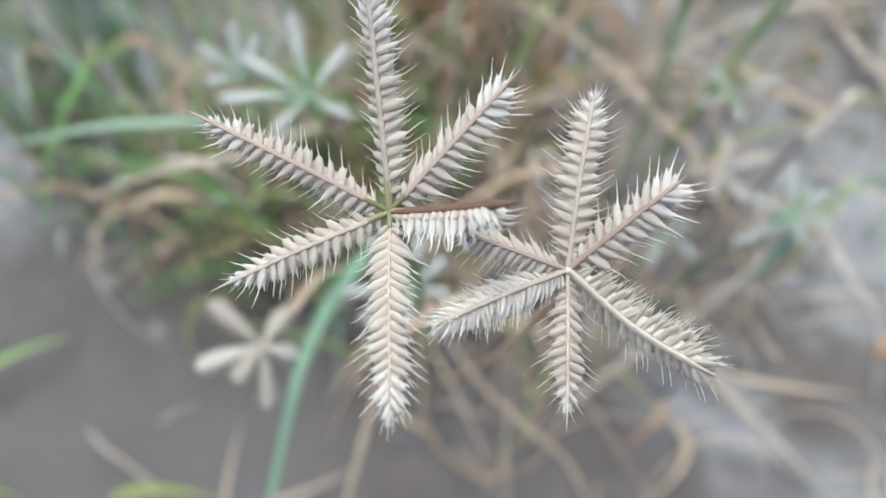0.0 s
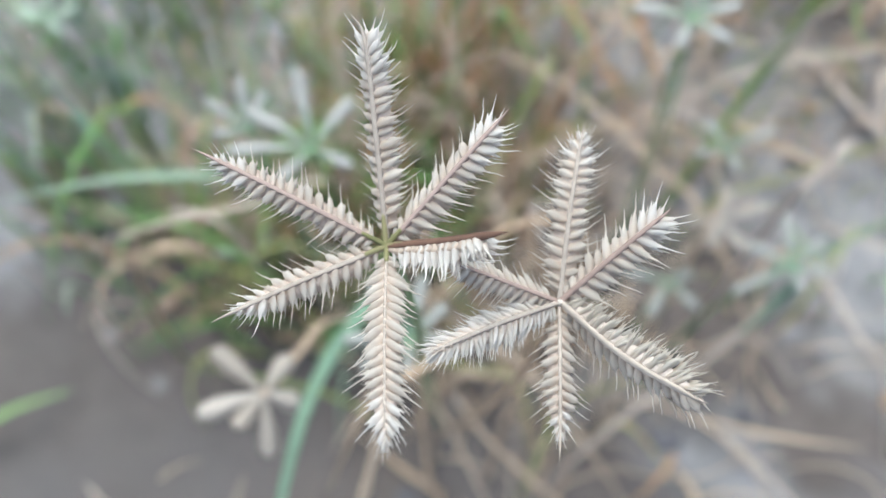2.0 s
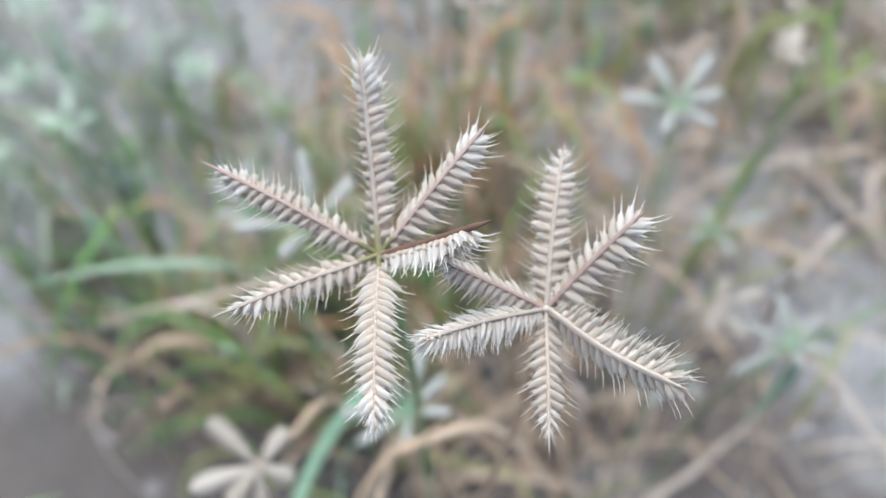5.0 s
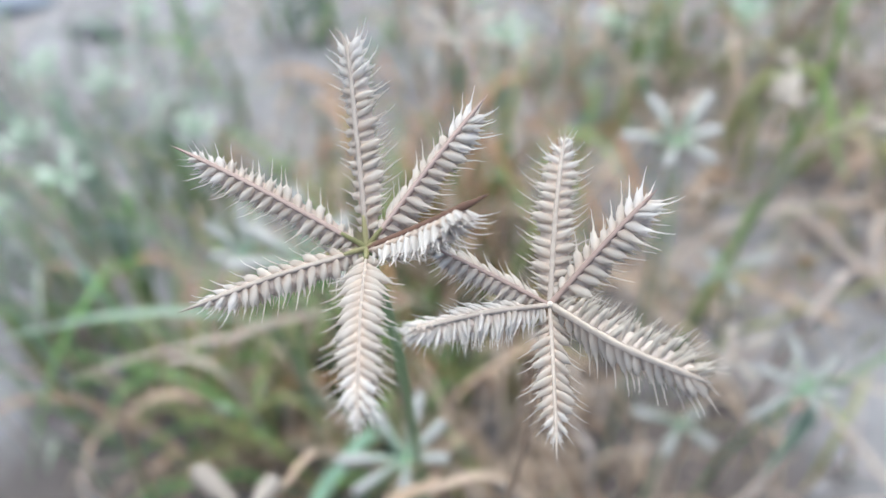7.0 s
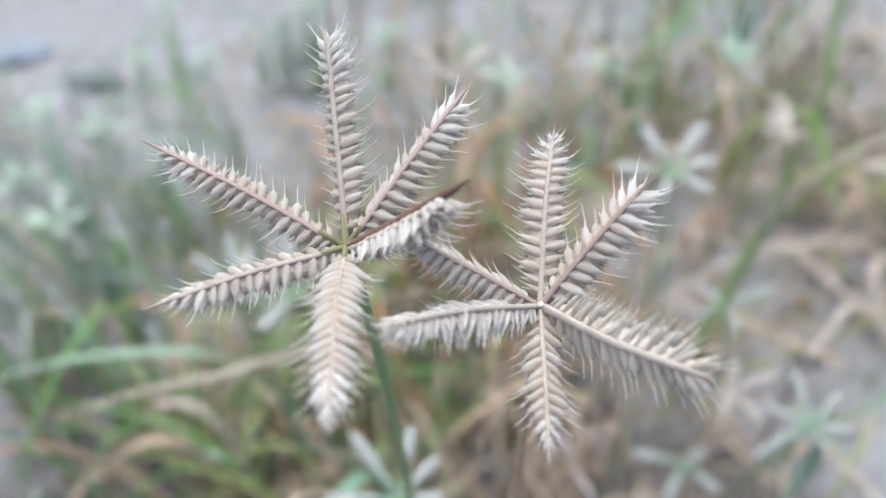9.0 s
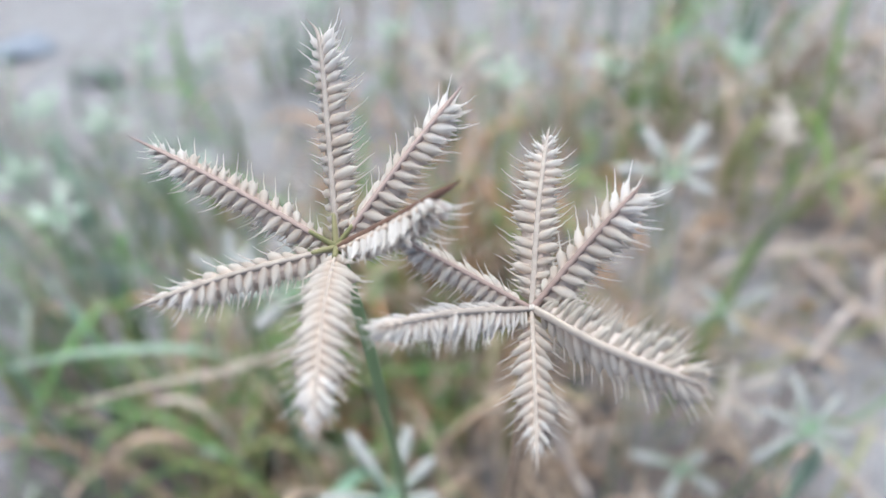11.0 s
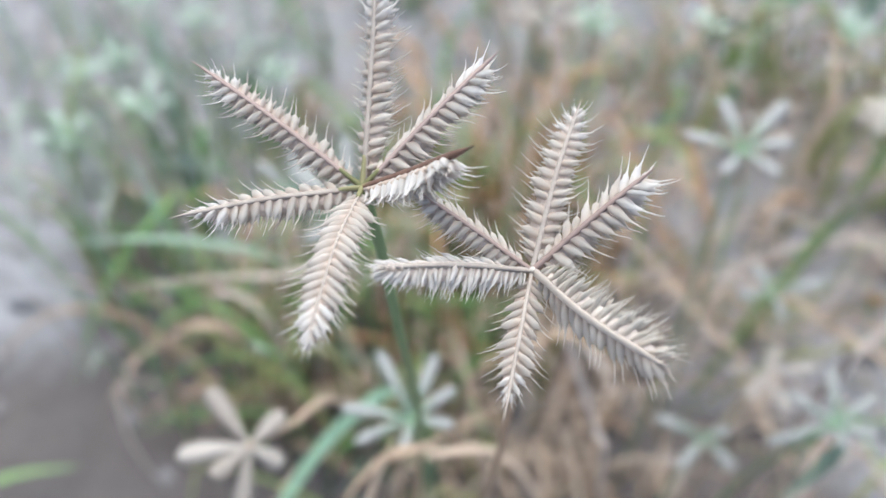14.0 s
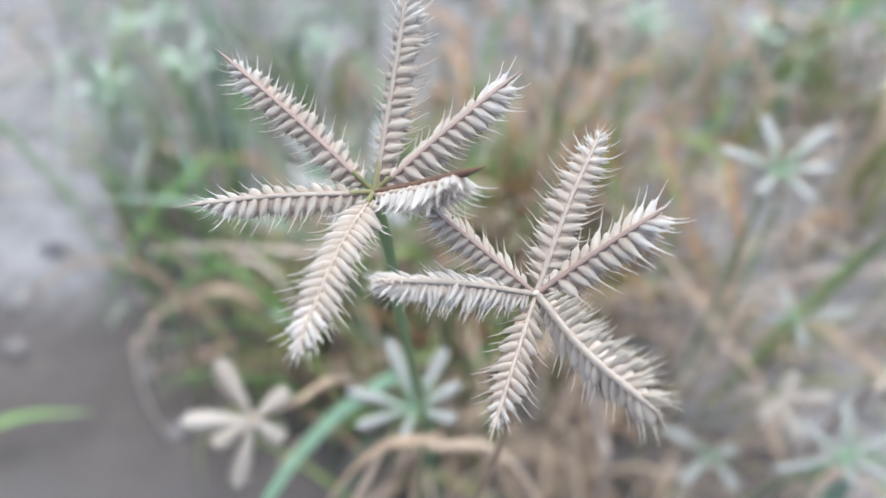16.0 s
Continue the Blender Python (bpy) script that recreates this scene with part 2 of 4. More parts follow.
def blade(bm, points, width, n=18, fold=0.35, twist=0.0, tip=0.06, start=0.55, up=Vector((0, 0, 1))):
    """A grass blade: folded along its midrib, a little thickness, widest at a third, drawn out to a point."""
    rings = []
    for k, (p, s, u) in enumerate(frames(spline(points, n), up)):
        t = k / n
        w = width / 2 * max(tip, min(1, start + 2.2 * t) * min(1.0, (1 - t) * 1.9) ** 0.7)
        a = twist * t
        s, u = s * math.cos(a) + u * math.sin(a), u * math.cos(a) - s * math.sin(a)
        th = 0.10 * w + 0.00008
        lift = fold * w
        rings.append([p + s * w + u * lift, p + u * th, p - s * w + u * lift, p - s * w * 0.96 + u * (lift - th), p - u * th, p + s * w * 0.96 + u * (lift - th)])
    loft(bm, rings)


# ---- the ground ----
def build_ground():
    """One sheet: fine mesh near the plants, growing coarse towards the horizon."""
    def steps():
        near = [i * 0.012 for i in range(-70, 71)]
        far, d, x = [], 0.02, 0.84
        while x < 400:
            x += d
            d *= 1.28
            far.append(x)
        return [-q for q in reversed(far)] + near + far
    xs = steps()
    ys = [y + 0.55 for y in steps()]
    verts = []
    for y in ys:
        for x in xs:
            r = math.hypot(x, y - 0.55)
            near = max(0.0, 1 - r / 3.0)
            z = near * (0.016 * (noise.noise((x * 4, y * 4, 1.7))) + 0.006 * noise.noise((x * 17, y * 17, 5.1)) + 0.003 * noise.noise((x * 47, y * 47, 9.3)))
            verts.append((x, y, z))
    nx = len(xs)
    faces = [(j * nx + i, j * nx + i + 1, (j + 1) * nx + i + 1, (j + 1) * nx + i) for j in range(len(ys) - 1) for i in range(nx - 1)]
    me = bpy.data.meshes.new("ground")
    me.from_pydata(verts, [], faces)
    for p in me.polygons:
        p.use_smooth = True
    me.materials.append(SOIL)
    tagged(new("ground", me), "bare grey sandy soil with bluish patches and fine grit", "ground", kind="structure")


build_ground()


def ground_z(x, y):
    return 0.016 * (noise.noise((x * 4, y * 4, 1.7))) + 0.006 * noise.noise((x * 17, y * 17, 5.1))


# ---- spikelets and spikes of the two large seed heads ----
SPINDLE = ((0.0, 0.86), (0.1, 0.93), (0.25, 0.98), (0.42, 1.0), (0.6, 0.92), (0.74, 0.74), (0.85, 0.48), (0.93, 0.25), (1.0, 0.12))
WEDGE = ((0.0, 0.85), (0.12, 1.0), (0.3, 1.0), (0.48, 0.86), (0.64, 0.64), (0.78, 0.42), (0.88, 0.26), (0.95, 0.17), (1.0, 0.12))


def husk(bm, length, half, height, awn, curl, sides=12, at=(0, 0, 0), tilt=0.0, splay=0.0, hook=1.0, shoulder=0.0, shape=SPINDLE):
    """A husk along +x, pressed flat from both sides, keeled above and below, drawn out into a bent bristle; +y is towards the spike's tip.
    shoulder: how far a papery tooth stands out beside the foot of the bristle."""
    turn = Matrix.Rotation(splay, 3, "Z") @ Matrix.Rotation(tilt, 3, "Y")
    origin = Vector(at)
    ts, ws = [p[0] for p in shape], [p[1] for p in shape]

    def middle(t):
        return Vector((length * t, curl * length * (0.05 * t + 0.16 * t * t), 0.06 * length * math.sin(math.pi * t) - height * (0.75 - 0.45 * t * t)))
    rings = []
    for k in range(13):
        t = k / 12
        w = half * float(np.interp(t, ts, ws))
        h = height * float(np.interp(t, ts, ws)) ** 0.8
        ring = []
        for i in range(sides):
            a = 2 * math.pi * i / sides
            up = math.sin(a)
            vein = 1 - 0.09 * (i % 2) * min(1, 4 * t)
            ring.append(origin + turn @ (middle(t) + Vector((0, w * math.cos(a) * (1 - 0.45 * abs(up) ** 1.5) * vein, h * up * vein))))
        rings.append(ring)
    end, r0 = middle(1.0), half * 0.13
    if awn:
        for k in range(1, 8):
            t = k / 7
            r = r0 * (1 - t) + 0.00002
            c = end + Vector((awn * t * (1 - 0.12 * t), awn * curl * (0.34 * t + 0.14 * hook * t * t), awn * (0.02 * t + 0.24 * hook * t * t)))
            rings.append([origin + turn @ (c + Vector((0, r * math.cos(a), r * math.sin(a)))) for a in (2 * math.pi * i / sides for i in range(sides))])
    loft(bm, rings)
    if shoulder:
        rings = []
        for k in range(6):
            t = k / 5
            c = middle(0.55 + 0.4 * t) + Vector((shoulder * t * t * 0.6, -half * 0.35 - shoulder * 0.75 * t, height * 0.15 * (1 - t)))
            r = half * 0.5 * (1 - t) ** 0.8 + 0.00002
            rings.append([origin + turn @ (c + Vector((0, r * math.cos(a), 0.4 * r * math.sin(a)))) for a in (2 * math.pi * i / 6 for i in range(6))])
        loft(bm, rings)


def spikelet_mesh(k, material, style="plump"):
    """One spikelet: the large upper husk with its bristle and the smaller ones beneath; 'outer' runs from foot to
    bristle and drops towards the underside.
    """
    rng = random.Random(40 + k)
    bm = bmesh.new()
    if style == "frayed":
        for i in range(6):
            husk(bm, 0.0025 + 0.0009 * rng.random(), 0.00022 + 0.00014 * rng.random(), 0.00036, (0.0006 + 0.0012 * rng.random()) * (i % 3 != 2), 0.2 + 0.9 * rng.random(), 8,
                 (0.0001, (i - 2.5) * 0.00022, -0.00020 * (i * 2 % 5)), 0.05 + 0.10 * i * rng.random(), rng.uniform(-0.16, 0.16), rng.uniform(0.2, 1.4), 0.0004 * rng.random())
    else:
        long, shape = 0.0028 + 0.0004 * rng.random(), WEDGE if k % 2 == 0 else SPINDLE
        husk(bm, long, 0.00061, 0.00074, 0.0019 + 0.0006 * rng.random(), 0.7 + 0.45 * rng.random(), 12, hook=rng.uniform(0.5, 1.3), shoulder=0.00025 + 0.0004 * rng.random(), shape=shape)
        husk(bm, long * 0.92, 0.00062, 0.00060, 0.0009 + 0.0007 * rng.random(), 0.5 + 0.6 * rng.random(), 10, (0.0001, 0.00026, -0.00045), 0.24, 0.06, 0.3, 0.0003, WEDGE)
        husk(bm, long * 0.80, 0.00058, 0.00056, 0.0, 0.4, 8, (0.0, -0.00042, -0.00038), 0.16, -0.08, shape=WEDGE)
    for v in bm.verts:
        v.co += 0.00011 * noise.noise_vector(v.co * 1000 + Vector((k * 7.3, 0, 0))) + 0.00004 * noise.noise_vector(v.co * 3600 + Vector((k * 3.1, 5, 0)))
    me = bpy.data.meshes.new("spikelet")
    bm.normal_update()
    bm.to_mesh(me)
    bm.free()
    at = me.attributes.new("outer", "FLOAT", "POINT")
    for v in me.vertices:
        # The z term gives undersides the foot's tan, painting in warm shaded gaps.
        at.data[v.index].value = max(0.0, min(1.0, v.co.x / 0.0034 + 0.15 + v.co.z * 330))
    for p in me.polygons:
        p.use_smooth = True
    me.materials.append(material)
    return me


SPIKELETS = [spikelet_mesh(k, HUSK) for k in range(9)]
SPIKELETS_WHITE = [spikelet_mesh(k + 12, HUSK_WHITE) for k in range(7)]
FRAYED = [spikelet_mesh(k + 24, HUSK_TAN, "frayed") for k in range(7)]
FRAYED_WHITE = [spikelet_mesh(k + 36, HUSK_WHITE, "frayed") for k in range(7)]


def spike(head, hub, tip, up, seed, rachis=RACHIS, bow=0.0012, size=1.0, green=0.11, droop=25, meshes=SPIKELETS, foot=0.07, bare=0.10, ragged=1.0, pitch=0.00135,
          keel=1.0, blunt=0.5, sway=0.0, lean=12, crook=0.0, thick=1.0, ridge=1.0, label=""):
    """A spike from the hub to its tip: the keeled, grooved rachis, and beneath it two rows of spikelets, each a piece of its own.
    blunt: 0 narrows from the middle on, 1 stays full to its end; crook: how far the bare point bends aside; ridge: how high the rachis stands."""
    rng = random.Random(seed)
    hub, tip, up = Vector(hub), Vector(tip), Vector(up).normalized()
    axis = (tip - hub)
    length = axis.length
    d = axis.normalized()
    n = (up - d * up.dot(d)).normalized()
    side = d.cross(n)
    mid = hub + axis * 0.5 + n * bow + side * sway
    late = hub + axis * 0.88 + n * bow * 0.45 + side * (sway * 0.5 - crook)
    path = evenly(spline([hub, mid, late, tip], 300), 36)
    bm = bmesh.new()
    rings = []
    for k, (p, s, u) in enumerate(frames(path, n)):
        t = k / 36
        thin = 1 if t < 0.84 else max(0.10, ((1 - t) / 0.16) ** 0.8)
        w = 0.00031 * keel * size * (1.12 - 0.3 * t) * thin
        h = 0.00024 * (0.3 + 0.7 * keel) * ridge * size * thin
        rings.append([p + s * w - u * h, p + s * w + u * h * 0.1, p + s * w * 0.55 + u * h, p + u * h * 0.62, p - s * w * 0.55 + u * h, p - s * w + u * h * 0.1, p - s * w - u * h])
    loft(bm, rings)
    ob = part("spike", bm, rachis, head, label)
    if green:
        bm = bmesh.new()
        tube(bm, [hub - d * 0.0002] + [path[round(36 * green * f)] + n * 0.00008 for f in (0.35, 0.7, 1.0, 1.3)], 0.00043 * size, 0.00026 * size, 8, 10)
        part("stalk", bm, GREEN_BASE, ob, "olive-green foot of the spike")
    bm = bmesh.new()
    rings = []
    for k, (p, s, u) in enumerate(frames(path, n)):
        t = k / 36
        if foot < t < 1 - bare:
            j = (t - foot) / (1 - foot - bare)
            w = 0.00165 * size * min(1, 0.35 + 4 * j) * (1 - (1 - blunt) * 0.4 * max(0.0, 2 * j - 1) - 0.55 * max(0.0, (j - 0.8) / 0.2))
            falls = [radians(q) for q in (droop if isinstance(droop, tuple) else (droop, droop))]
            low, out = [math.sin(q) * w + 0.0002 * max(0.0, q) for q in falls], [math.cos(q) * w for q in falls]
            rings.append([p + s * out[1] - u * (0.00036 + low[1]), p - u * 0.00010, p - s * out[0] - u * (0.00036 + low[0]), p - s * out[0] * 0.8 - u * (0.0009 + low[0]), p - u * 0.0010, p + s * out[1] * 0.8 - u * (0.0009 + low[1])])
    loft(bm, rings)
    part("chaff", bm, CHAFF, ob)
    count = round(length * (1 - foot - bare) / (pitch * size))
    fr = frames(evenly(spline([hub, mid, late, tip], 300), 200), n)
    for k in range(count + 1):
        for sign in (-1, 1):
            j = min(1.0, max(0.0, (k + (0.25 if sign > 0 else -0.25) + rng.uniform(-0.08, 0.08)) / count))
            t = foot + (1 - foot - bare) * (j + 0.04 * math.sin(math.pi * j))
            p, s, u = fr[int(t * 200)]
            dd = u.cross(s).normalized()
            if dd.dot(d) < 0:
                dd = -dd
            full = 1 - (1 - blunt) * 0.55 * max(0.0, (j - 0.5) / 0.5) ** 1.4 - (0.28 if blunt < 0.9 else 0.04) * max(0.0, (j - 0.86) / 0.14)
            taper = size * full * (0.68 + 0.32 * min(1, j / 0.14))
            a = radians((droop if isinstance(droop, (int, float)) else droop[sign > 0]) * (1 - 0.35 * max(0.0, j - 0.75) * 4) + ragged * rng.uniform(-7, 7))
            x = (sign * s * math.cos(a) - u * math.sin(a))
            fwd = radians(lean + (44 if blunt < 0.9 else 30) * max(0, (j - 0.74) / 0.26) ** 1.25 + ragged * rng.uniform(-5, 5))
            x = (x * math.cos(fwd) + dd * math.sin(fwd)).normalized()
            y = (dd - x * dd.dot(x)).normalized()
            z = x.cross(y)
            if z.dot(u) < 0:
                z = -z
            tuck = radians(10 + rng.uniform(-6, 6))
            y, z = y * math.cos(tuck) + z * math.sin(tuck), z * math.cos(tuck) - y * math.sin(tuck)
            f = taper * rng.uniform(0.84, 1.10)
            m = Matrix((x, y, z)).transposed().to_4x4() @ Matrix.Diagonal((f, f * thick * (0.75 + 0.25 * full), f, 1))
            m.translation = p - x * 0.00012 - u * 0.00002
            kinds = SPIKELETS_WHITE if j > 0.78 and meshes is SPIKELETS else meshes[sign > 0] if isinstance(meshes, tuple) else meshes
            q = new("spikelet", kinds[rng.randrange(7)])
            q.parent = ob
            q.matrix_basis = m
    return ob


def knob(bm, centre, r, seed, squash=0.8):
    bmesh.ops.create_icosphere(bm, subdivisions=2, radius=r, matrix=Matrix.Translation(centre) @ Matrix.Diagonal((1, 1, squash, 1)))
    for v in bm.verts:
        v.co += r * 0.35 * noise.noise_vector((v.co - Vector(centre)) / r * 1.3 + Vector((seed, 0, 0)))


def empty_thing(name, label, category, group=""):
    return tagged(new(name), label, category, group)


# The first head, with an olive-green hub on a green culm.
HUB_A = Vector((-0.0059, 0.0457, 0.4393))
crow = empty_thing("seed_head", "dry crowfoot grass seed head, six bristly cream spikes, olive hub", "seed head", "crowfoot grass seed heads")
UP = (0.0, -0.12, 0.99)
for i, (tip, up, kw) in enumerate((
        ((-0.0102, 0.0684, 0.4578), (-0.58, -0.52, 0.63), {"rachis": RACHIS_PALE_LIT, "bow": -0.0003, "size": 1.12, "pitch": 0.00122, "sway": 0.0008, "blunt": 1.0, "bare": 0.16, "crook": -0.0011, "droop": (20, 34)}),
        ((-0.0296, 0.0528, 0.4506), (0.28, -0.44, 0.85), {"bow": 0.0010, "bare": 0.14, "blunt": 0.6}),
        ((-0.0262, 0.0337, 0.4411), (0.23, -0.08, 0.96), {"size": 1.06, "bow": 0.0008, "bare": 0.16, "rachis": RACHIS_PALE_LIT, "blunt": 0.6}),
        ((-0.0047, 0.0190, 0.4417), (0.0, 0.0, 1.0), {"rachis": RACHIS_PALE_LIT, "size": 1.08, "bow": 0.0024, "bare": 0.02, "green": 0.08, "droop": 12, "pitch": 0.0012, "keel": 0.55, "blunt": 0.6, "lean": 22}),
        ((0.0086, 0.0385, 0.4535), (-0.05, 0.45, 0.88), {"rachis": RACHIS_BROWN, "size": 1.2, "blunt": 1.0, "bare": 0.24, "bow": -0.0002, "droop": (58, 38), "pitch": 0.00100, "keel": 1.2, "ridge": 1.3, "thick": 0.95, "lean": 4, "ragged": 0.6, "meshes": SPIKELETS_WHITE, "label": "spike with a dark brown rachis"}),
        ((0.0093, 0.0545, 0.4557), (-0.56, -0.42, 0.70), {"size": 1.12, "pitch": 0.00128, "bow": 0.0006, "bare": 0.17, "blunt": 0.95, "sway": 0.0003}))):
    spike(crow, HUB_A, tip, up, 100 + i, **kw)
bm = bmesh.new()
knob(bm, HUB_A, 0.0008, 3)
part("hub", bm, GREEN_BASE, crow, "olive-green hub where the spikes meet")
bm = bmesh.new()
tube(bm, [HUB_A, Vector((-0.0048, 0.0508, 0.420)), Vector((-0.0042, 0.0560, 0.399)), Vector((-0.0062, 0.0880, 0.318)), Vector((-0.009, 0.115, 0.22)), Vector((-0.012, 0.132, 0.12)), Vector((-0.014, 0.145, -0.01))], 0.00078, 0.0012, 10, 44, (0.45, 0.75))
part("culm", bm, CULM, crow, "smooth dark green culm")

# The second head, wholly dry.
HUB_B = Vector((0.0167, 0.0402, 0.4343))
FLECK = Vector((0.0274, 0.0310, 0.4385))
crow_b = empty_thing("seed_head", "dry crowfoot grass seed head with six frayed straw-coloured spikes", "seed head", "crowfoot grass seed heads")
for i, (tip, up, kw) in enumerate((
        ((0.0202, 0.0610, 0.4461), (-0.13, -0.47, 0.87), {"bare": 0.10, "rachis": RACHIS_PALE_LIT, "sway": -0.0003, "size": 1.06, "blunt": 0.6, "droop": 8}),
        ((0.0287, 0.0453, 0.4484), UP, {"size": 1.14, "bow": 0.0004, "bare": 0.17, "blunt": 1.0, "pitch": 0.00125}),
        ((0.0320, 0.0246, 0.4388), (-0.71, -0.57, 0.41), {"droop": (14, 6), "size": 1.10, "keel": 1.3, "bow": 0.0018, "rachis": RACHIS_PALE_LIT, "meshes": (FRAYED, SPIKELETS), "bare": 0.11, "ragged": 1.3, "pitch": 0.00110, "blunt": 1.0}),
        ((0.0156, 0.0201, 0.4309), (0.0, -0.3, 0.95), {"bow": 0.0006, "size": 0.96, "rachis": RACHIS_PALE_LIT, "keel": 0.8, "bare": 0.17, "blunt": 0.55, "lean": 16}),
        ((0.0000, 0.0291, 0.4428), (0.42, 0.12, 0.90), {"bow": 0.0008, "bare": 0.03, "ragged": 1.5, "pitch": 0.00105, "rachis": RACHIS_PALE_LIT, "meshes": FRAYED_WHITE, "blunt": 0.7}),
        ((0.0012, 0.0400, 0.4456), (0.57, -0.27, 0.78), {"bow": 0.0002, "size": 0.92}))):
    spike(crow_b, HUB_B, tip, up, 200 + i, green=0, **kw)
bm = bmesh.new()
knob(bm, FLECK, 0.00042, 5, 0.7)
part("fleck", bm, RACHIS_BROWN, crow_b, "dark brown fleck on a frayed spike")
bm = bmesh.new()
knob(bm, HUB_B + Vector((0, -0.0002, 0.0003)), 0.00046, 8)
part("hub", bm, DRIED_HUB, crow_b, "whitish dried hub")
bm = bmesh.new()
tube(bm, [HUB_B, HUB_B + Vector((0.0003, 0.004, -0.02)), HUB_B + Vector((0.0, 0.020, -0.08)), HUB_B + Vector((-0.006, 0.05, -0.19)), HUB_B + Vector((-0.02, 0.08, -0.30)), Vector((-0.008, 0.15, -0.01))], 0.0006, 0.0010, 10, 40, (0.5, 0.8))
part("culm", bm, DRY_CULM, crow_b, "thin tan dried culm")


# ---- seed heads further off ----
def small_spike_mesh(offset, up, seed, thick=1.0):
    """A whole spike as one mesh: rachis with two rows of short husks beneath, 'ripe' from foot to tip."""
    rng = random.Random(seed)
    bm = bmesh.new()
    tip = Vector(offset)
    L = tip.length
    d = tip.normalized()
    n = (Vector(up) - d * Vector(up).dot(d)).normalized()
    count = max(7, int(L / 0.0013))
    fr = frames(spline([Vector((0, 0, 0)), tip * 0.5 + n * L * 0.06, tip], 6 * count), n)
    rings = []
    for k, (p, s, u) in enumerate(fr):
        t = k / (6 * count)
        tooth = (k % 3) / 2
        full = min(1.12, 0.12 + 1.75 * max(0.0, t - 0.04)) * (1.0 if t < 0.88 else max(0.12, (1 - t) / 0.12))
        ring = []
        for g, (across, down, reach) in enumerate(((0, 1, 0.0), (0.45, 0.6, 0.0), (1, -0.35, 1.0), (0.7, -1, 0.6), (-0.7, -1, 0.6), (-1, -0.35, 1.0), (-0.45, 0.6, 0.0))):
            out = 0.00045 + thick * full * (0.0014 * reach + 0.0012 * reach * tooth * rng.uniform(0.6, 1.3)) * abs(across)
            ring.append(p + s * math.copysign(out, across) * (1 if across else 0) + u * down * (0.00035 + thick * full * 0.0009 * reach) + d * 0.0008 * tooth * reach)
        rings.append(ring)
    loft(bm, rings)
    me = bpy.data.meshes.new("spike")
    bm.normal_update()
    bm.to_mesh(me)
    bm.free()
    at = me.attributes.new("ripe", "FLOAT", "POINT")
    for v in me.vertices:
        at.data[v.index].value = max(0.0, min(1.0, v.co.dot(d) / L))
    for p in me.polygons:
        p.use_smooth = True
    return me


def far_head(hub, tips, culm, label, material=RIPENING, culm_mat=CULM, seed=0, thick=1.0, thin=0.0007):
    """A seed head with its culm: hub, spikes to the given offsets, and the culm's points below the hub."""
    ob = empty_thing("seed_head", label, "seed head", "crowfoot grass seed heads")
    ob.location = hub
    for i, o in enumerate(tips):
        me = small_spike_mesh(o, (0, -0.2, 1), seed * 31 + i, thick)
        me.materials.append(material)
        q = new("spike", me)
        q.parent = ob
    bm = bmesh.new()
    knob(bm, Vector((0, 0, 0)), 0.0012, seed)
    part("hub", bm, culm_mat, ob)
    bm = bmesh.new()
    tube(bm, [Vector((0, 0, 0))] + [Vector(c) - Vector(hub) for c in culm], thin, thin * 1.6, 8, 30, (0.4, 0.7))
    part("culm", bm, culm_mat, ob)
    return ob


far_head((-0.0545, 0.077, 0.307), ((-0.0145, 0.0094, 0.0112), (0.0072, 0.0105, 0.0034), (-0.0178, -0.0084, 0.003), (-0.0063, -0.0116, 0.0013), (0.002, -0.0171, -0.0087), (0.0099, -0.0019, -0.0043)),
         ((-0.050, 0.095, 0.291), (-0.042, 0.125, 0.262), (-0.03, 0.19, 0.12), (-0.03, 0.22, -0.01)), "withered tan crowfoot grass seed head, nodding on a straw culm", HUSK_FAR, DRY_CULM, 1, 1.15, 0.0009)
far_head((0.091, 0.210, 0.337), ((-0.0092, 0.0158, 0.0121), (0.014, 0.0143, 0.0137), (-0.0209, 0.0061, 0.0004), (-0.0074, -0.0153, 0.0005), (0.0106, -0.0149, 0.0025), (0.0156, -0.0007, 0.007)),
         ((0.094, 0.220, 0.298), (0.097, 0.223, 0.255), (0.104, 0.239, 0.180), (0.11, 0.26, -0.01)), "whitish crowfoot grass seed head with a green centre", RIPENING, CULM, 2)
far_head((0.142, 0.149, 0.261), ((-0.002, 0.02, 0.0103), (0.0124, 0.0087, 0.0101), (-0.0156, 0.0116, 0.0003), (-0.0231, -0.0067, -0.0086), (0.0123, -0.0046, 0.0041), (-0.0007, -0.0122, 0.0046)),
         ((0.142, 0.158, 0.235), (0.14, 0.18, 0.15), (0.14, 0.20, -0.01)), "slender-spiked crowfoot grass seed head with bluish green centre", UNRIPE, CULM, 3, 0.65)
far_head((0.124, 0.206, 0.269), ((-0.0052, 0.017, -0.0002), (0.0195, 0.0009, 0.0109), (-0.0128, 0.0001, -0.0054), (0.0007, -0.0171, 0.0045)),
         ((0.18, 0.29, 0.12), (0.18, 0.30, -0.01)), "sparse whitish crowfoot grass seed head low on its culm", UNRIPE, CULM, 4, 0.65)
far_head((-0.0105, 0.098, 0.301), ((-0.0139, 0.0146, 0.0125), (0.0042, 0.0173, 0.0115), (0.0118, 0.0077, 0.0087), (0.013, -0.0023, 0.0043), (-0.016, -0.0093, -0.0029), (-0.0217, -0.0018, 0.003), (-0.0004, -0.0134, 0.0014)),
         ((-0.01, 0.130, 0.24), (-0.008, 0.15, 0.13), (-0.005, 0.17, -0.01)), "half-closed crowfoot grass seed head, white tips on green", UNRIPE, CULM, 5, 0.66)
